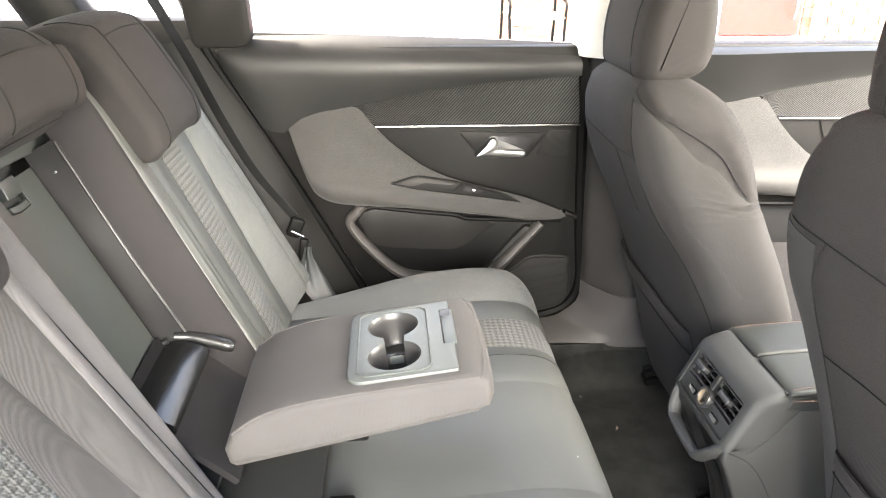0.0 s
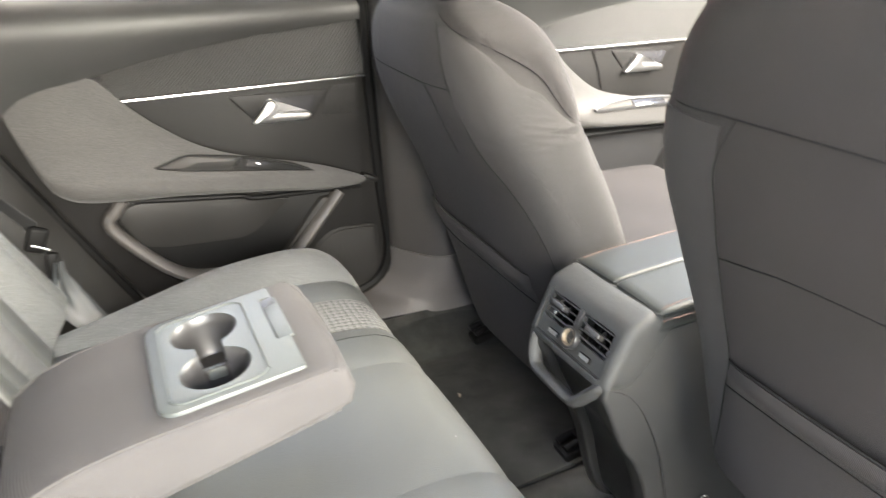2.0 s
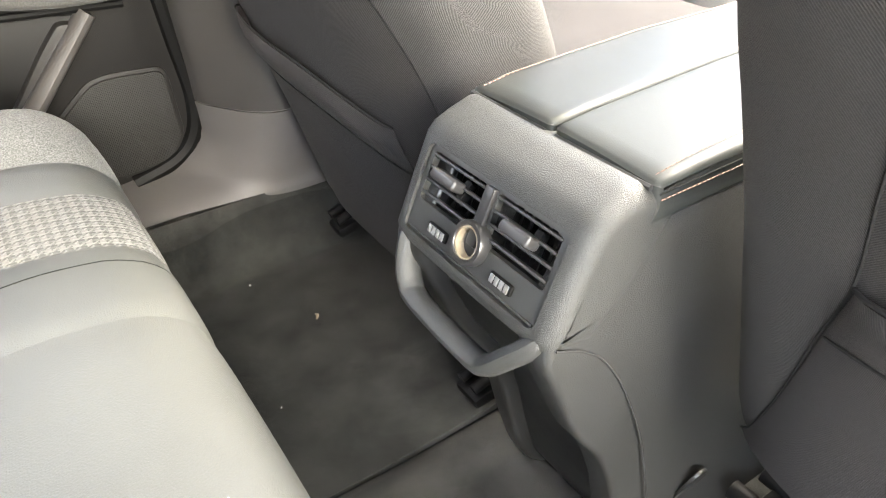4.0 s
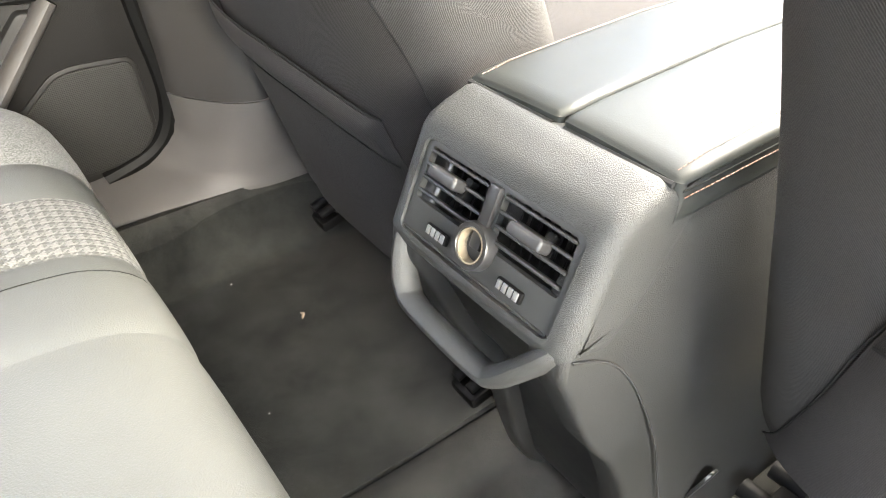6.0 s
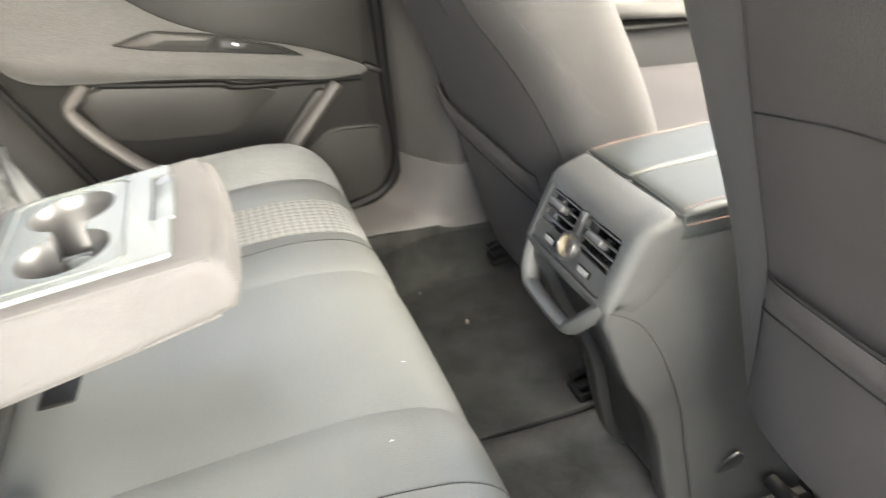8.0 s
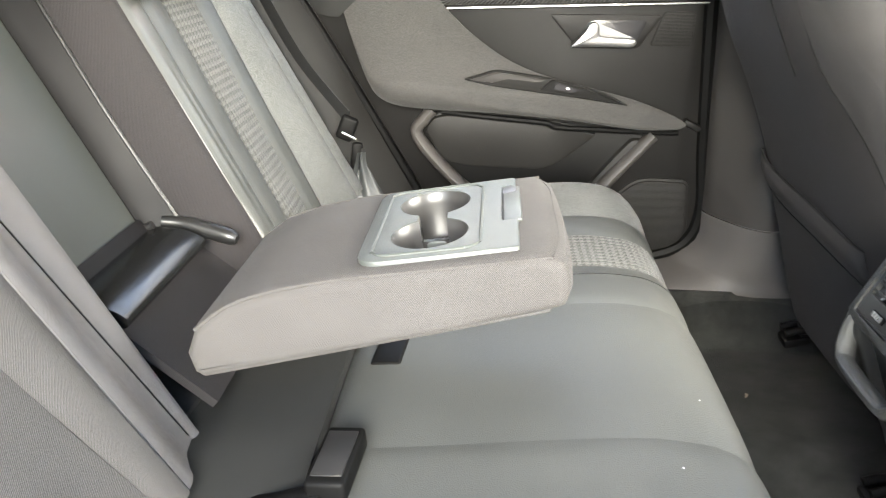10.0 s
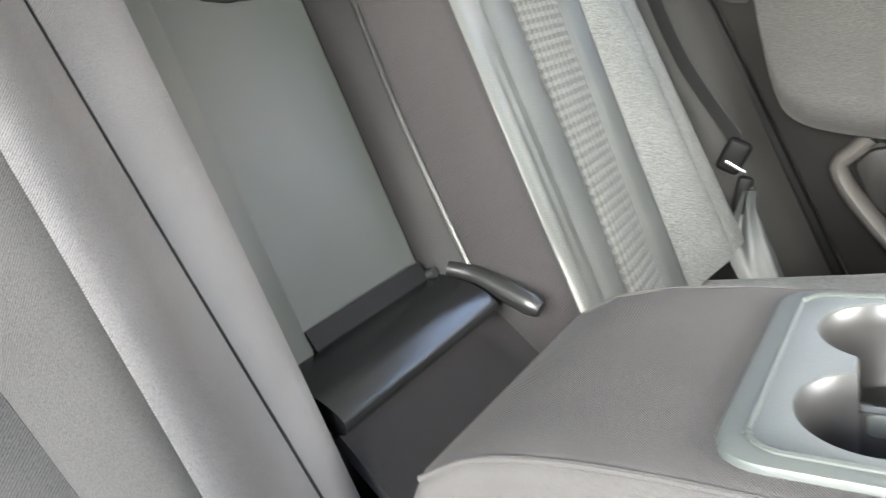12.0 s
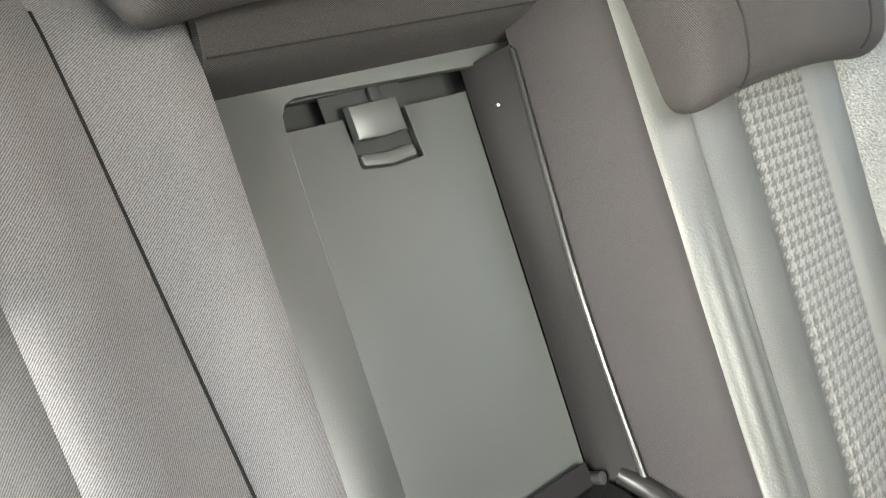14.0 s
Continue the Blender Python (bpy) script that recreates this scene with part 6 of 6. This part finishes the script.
    sock = disc_ring("power_socket", sk @ Matrix.Translation((0, 0, 0.0048)), 0.0106, 0.0126, 0.022, CREAM, ob, 36, "open cream power socket")
    bm = bmesh.new()
    bmesh.ops.create_circle(bm, cap_ends=True, segments=24, radius=0.0112, matrix=sk @ Matrix.Translation((0, 0, -0.017)))
    part("socket_floor", bm, CREAM, sock)
    disc_ring("socket_sleeve", sk @ Matrix.Translation((0, 0, 0.004)), 0.0129, 0.0138, 0.026, RUBBER, sock, 36)
    box("socket_slot", (0.0012, 0.0032, 0.0085), sk @ pose(0.0099, 0.0022, -0.0075, 0, 0, 12), DARK, sock, 0.0002)
    # pull loop under the panel
    lp = smooth_path([(0.464, yc + 0.082, 0.384), (0.454, yc + 0.079, 0.372), (0.447, yc + 0.073, 0.352), (0.4445, yc + 0.066, 0.341), (0.442, yc + 0.054, 0.3355), (0.440, yc + 0.010, 0.3345), (0.440, yc - 0.030, 0.3345), (0.4415, yc - 0.044, 0.3390), (0.446, yc - 0.062, 0.358), (0.454, yc - 0.078, 0.376), (0.464, yc - 0.086, 0.386)], 5)
    tube("pull_loop", lp, 0.0118, HOUSING, ob, 12, "black grained pull loop", 0.72, (-0.9, 0, 0.4))
    sheet("loop_back", lambda u, y: (lerp([(0, 0.454), (0.35, 0.466), (1, 0.520)], u), y, lerp([(0, 0.379), (0.35, 0.366), (1, 0.300)], u)), steps(0, 1, 8), steps(yc - h + 0.010, yc + h - 0.010, 6), LIP, ob, thick=0.004, label="smooth black panel behind the loop", flip=True)
    # two-part lid
    for sg, nm in ((-1, "lid"), (1, "lid")):
        a, b = (yc - 0.0968, yc - 0.0012) if sg < 0 else (yc + 0.0012, yc + 0.0968)
        pr = [(0.5265, 0.4495), (0.90, 0.4535), (0.905, 0.470), (0.90, 0.489), (0.70, 0.4905), (0.56, 0.4845), (0.5315, 0.4815), (0.5275, 0.4785)]
        rr = []
        for i in range(len(pr)):
            p, q = Vector(pr[i]), Vector(pr[(i + 1) % len(pr)])
            rr += [tuple(p), tuple(p.lerp(q, 0.5))]
        lid = sweep(nm, rr, a, b, 0.006, lambda x, z, y: Vector((x, y, z + 0.004 * (1 - ((y - yc) / 0.096) ** 2) * (z > 0.47))), LID, ob, "smooth black leatherette lid", n=4, mid=8)
        tube("lid_gap", [(0.5262, a + 0.004, 0.4775), (0.5262, b - 0.004, 0.4775)], 0.0022, DARK, lid, 6)
        ye = a if sg < 0 else b
        stitches([(x, ye - sg * 0.0085, z + 0.0006) for x, z in [(0.534, 0.4815), (0.56, 0.4855), (0.62, 0.4885), (0.70, 0.4912), (0.90, 0.4898)]], lid, ORANGE, 0.0032, 0.0014, 0.0005)
        stitches([(x, ye + sg * 0.0006, 0.4690 + 0.004 * (x - 0.53)) for x in steps(0.532, 0.90, 20)], lid, ORANGE, 0.0032, 0.0014, 0.0005)
        seam([(x, ye + sg * 0.0004, 0.4735 + 0.006 * (x - 0.53)) for x in steps(0.530, 0.90, 20)], lid, 0.0008)
    return ob


VENT = plain("vent_black", (0.0165, 0.0167, 0.0167), 0.48, spec=0.25)
PANEL = grained("panel_grey", (0.0215, 0.0220, 0.0215), 0.42, 1500, 0.0001, spec=0.35, stain=0.18)
TAB = plain("tab_grey", (0.020, 0.0198, 0.0202), 0.40, spec=0.28)
LID = grained("lid_leatherette", (0.0160, 0.0174, 0.0163), 0.50, 1100, 0.00006, spec=0.22)
console()


# ---- outside ----
CONCRETE = carpet("pale_concrete", (0.29, 0.283, 0.27))
WHITEWASH = plain("white_render", (0.80, 0.79, 0.77), 0.8)
RED = plain("red_gloss_paint", (0.62, 0.045, 0.035), 0.35)
MORTAR = plain("mortar", (0.55, 0.53, 0.50), 0.9)


def brick_mat():
    m = Mat("brick", (0.4, 0.2, 0.13), 0.85)
    info = m.node("ShaderNodeObjectInfo")
    n = m.noise(40, 4)
    c = m.ramp(info.outputs["Random"], 0.0, 1.0, (0.52, 0.30, 0.17), (0.42, 0.17, 0.10))
    m.base(m.mixc(0.5, c, m.ramp(n, 0.3, 0.7, (0.7, 0.66, 0.62), (1.1, 1.08, 1.05)), "MULTIPLY"))
    m.bump(n, 0.01, 0.4)
    return m.m


BRICK = brick_mat()


def ground():
    g = thing("ground", (0, 4, -0.42), "pale concrete yard around the car", "ground", kind="structure")
    sheet("yard", lambda u, v: (u, v, -0.42), [-2000, -60, -20] + steps(-10, 12, 22) + [30, 80, 2000], [-2000, -60, -20] + steps(-8, 14, 22) + [30, 80, 2000], CONCRETE, g)
    p = thing("pavement", (1, 5.2, 0.0), "raised pale paved terrace along the building", "pavement", kind="structure")
    box("terrace", (16.0, 2.2, 0.55), pose(1.5, 5.2, -0.155), CONCRETE, p, 0.03)


ground()


def building():
    w = thing("building", (2, 6.3, 0.1), "brick building with red doors and white render", "building", kind="structure")
    box("wall_panel", (14.0, 0.25, 4.0), pose(1.5, 6.28, 2.12), MORTAR, w, 0.01)
    box("white_panel", (1.10, 0.05, 3.2), pose(0.20, 6.14, 1.9), WHITEWASH, w, 0.005)
    box("white_panel", (1.5, 0.05, 3.2), pose(-1.6, 6.14, 1.9), WHITEWASH, w, 0.005)
    box("white_plinth", (2.2, 0.09, 0.24), pose(2.45, 6.11, 0.24), WHITEWASH, w, 0.01)
    for x in (1.92, 3.03):
        d = thing("entrance_door", (x, 6.1, 0.36), "closed red painted entrance door", "door", "red doors")
        box("door_leaf", (0.68, 0.06, 2.1), pose(x, 6.10, 1.42), RED, d, 0.006)
        for z in (0.95, 1.75):
            box("door_panel", (0.46, 0.02, 0.55), pose(x, 6.066, z), RED, d, 0.008)
        tube("door_pull", [(x + 0.27, 6.05, 0.50), (x + 0.27, 6.02, 0.55), (x + 0.27, 6.02, 0.78), (x + 0.27, 6.05, 0.83)], 0.012, ALU, d, 8)
        box("door_frame", (0.05, 0.09, 2.2), pose(x - 0.37, 6.10, 1.42), WHITEWASH, d, 0.005)
    p = thing("drain_pipe", (3.52, 6.05, 0.1), "white plastic drain pipe on the brick wall", "pipe")
    tube("pipe", [(3.52, 6.05, 0.12), (3.52, 6.05, 4.0)], 0.055, WHITEWASH, p, 16)
    # bricks by the openings
    me = None
    k = 0
    for lo, hi in ((-0.85, -0.35), (0.76, 1.50), (2.30, 2.66), (3.42, 4.95)):
        row = 0
        z = 0.14
        while z < 1.30:
            x = lo - (0.11 if row % 2 else 0.0)
            while x < hi:
                a, b = max(x, lo), min(x + 0.215, hi)
                if b - a > 0.05:
                    bm_ob = None
                    if me is None:
                        bm_ob = box("brick", (1, 1, 1), Matrix.Identity(4), BRICK, None, 0.0)
                        me = bm_ob.data
                        o = bm_ob
                    else:
                        o = new("brick", me)
                    o.parent = w
                    o.matrix_parent_inverse = w.matrix_world.inverted()
                    o.matrix_basis = pose((a + b) / 2, 6.150 - 0.003 * ((k * 7) % 3), z + 0.0325) @ Matrix.Diagonal((b - a - 0.010, 0.03, 0.065, 1))
                    k += 1
                x += 0.225
            z += 0.075
            row += 1


building()


def yard_chair():
    ob = thing("stacking_chair", (1.07, 5.7, 0.12), "steel stacking chair with pale seat on the terrace", "chair")
    zs = 0.56
    sheet("seat", lambda u, v: (0.88 + 0.40 * u, 5.50 + 0.38 * v, zs + 0.015 * (2 * u - 1) ** 2 - 0.01 * (1 - v)), steps(0, 1, 8), steps(0, 1, 8), CREAM, ob, thick=0.012)
    sheet("backrest", lambda u, v: (0.88 + 0.40 * u, 5.90 + 0.05 * v - 0.03 * (1 - (2 * u - 1) ** 2) * -1, zs + 0.16 + 0.28 * v), steps(0, 1, 8), steps(0, 1, 8), PLASTIC_GREY, ob, thick=0.010)
    for x in (0.875, 1.285):
        tube("leg", smooth_path([(x - 0.02 * (1 if x < 1 else -1) * -1, 5.48, 0.12), (x, 5.52, zs), (x, 5.52, zs + 0.01)], 4), 0.011, STEEL, ob, 8)
        tube("leg", smooth_path([(x, 5.98, 0.12), (x, 5.88, zs), (x, 5.95, zs + 0.45)], 4), 0.011, STEEL, ob, 8)
        tube("arm_rail", smooth_path([(x, 5.90, zs + 0.12), (x, 5.70, zs + 0.12), (x, 5.52, zs + 0.10), (x, 5.52, zs)], 4), 0.010, STEEL, ob, 8)


yard_chair()
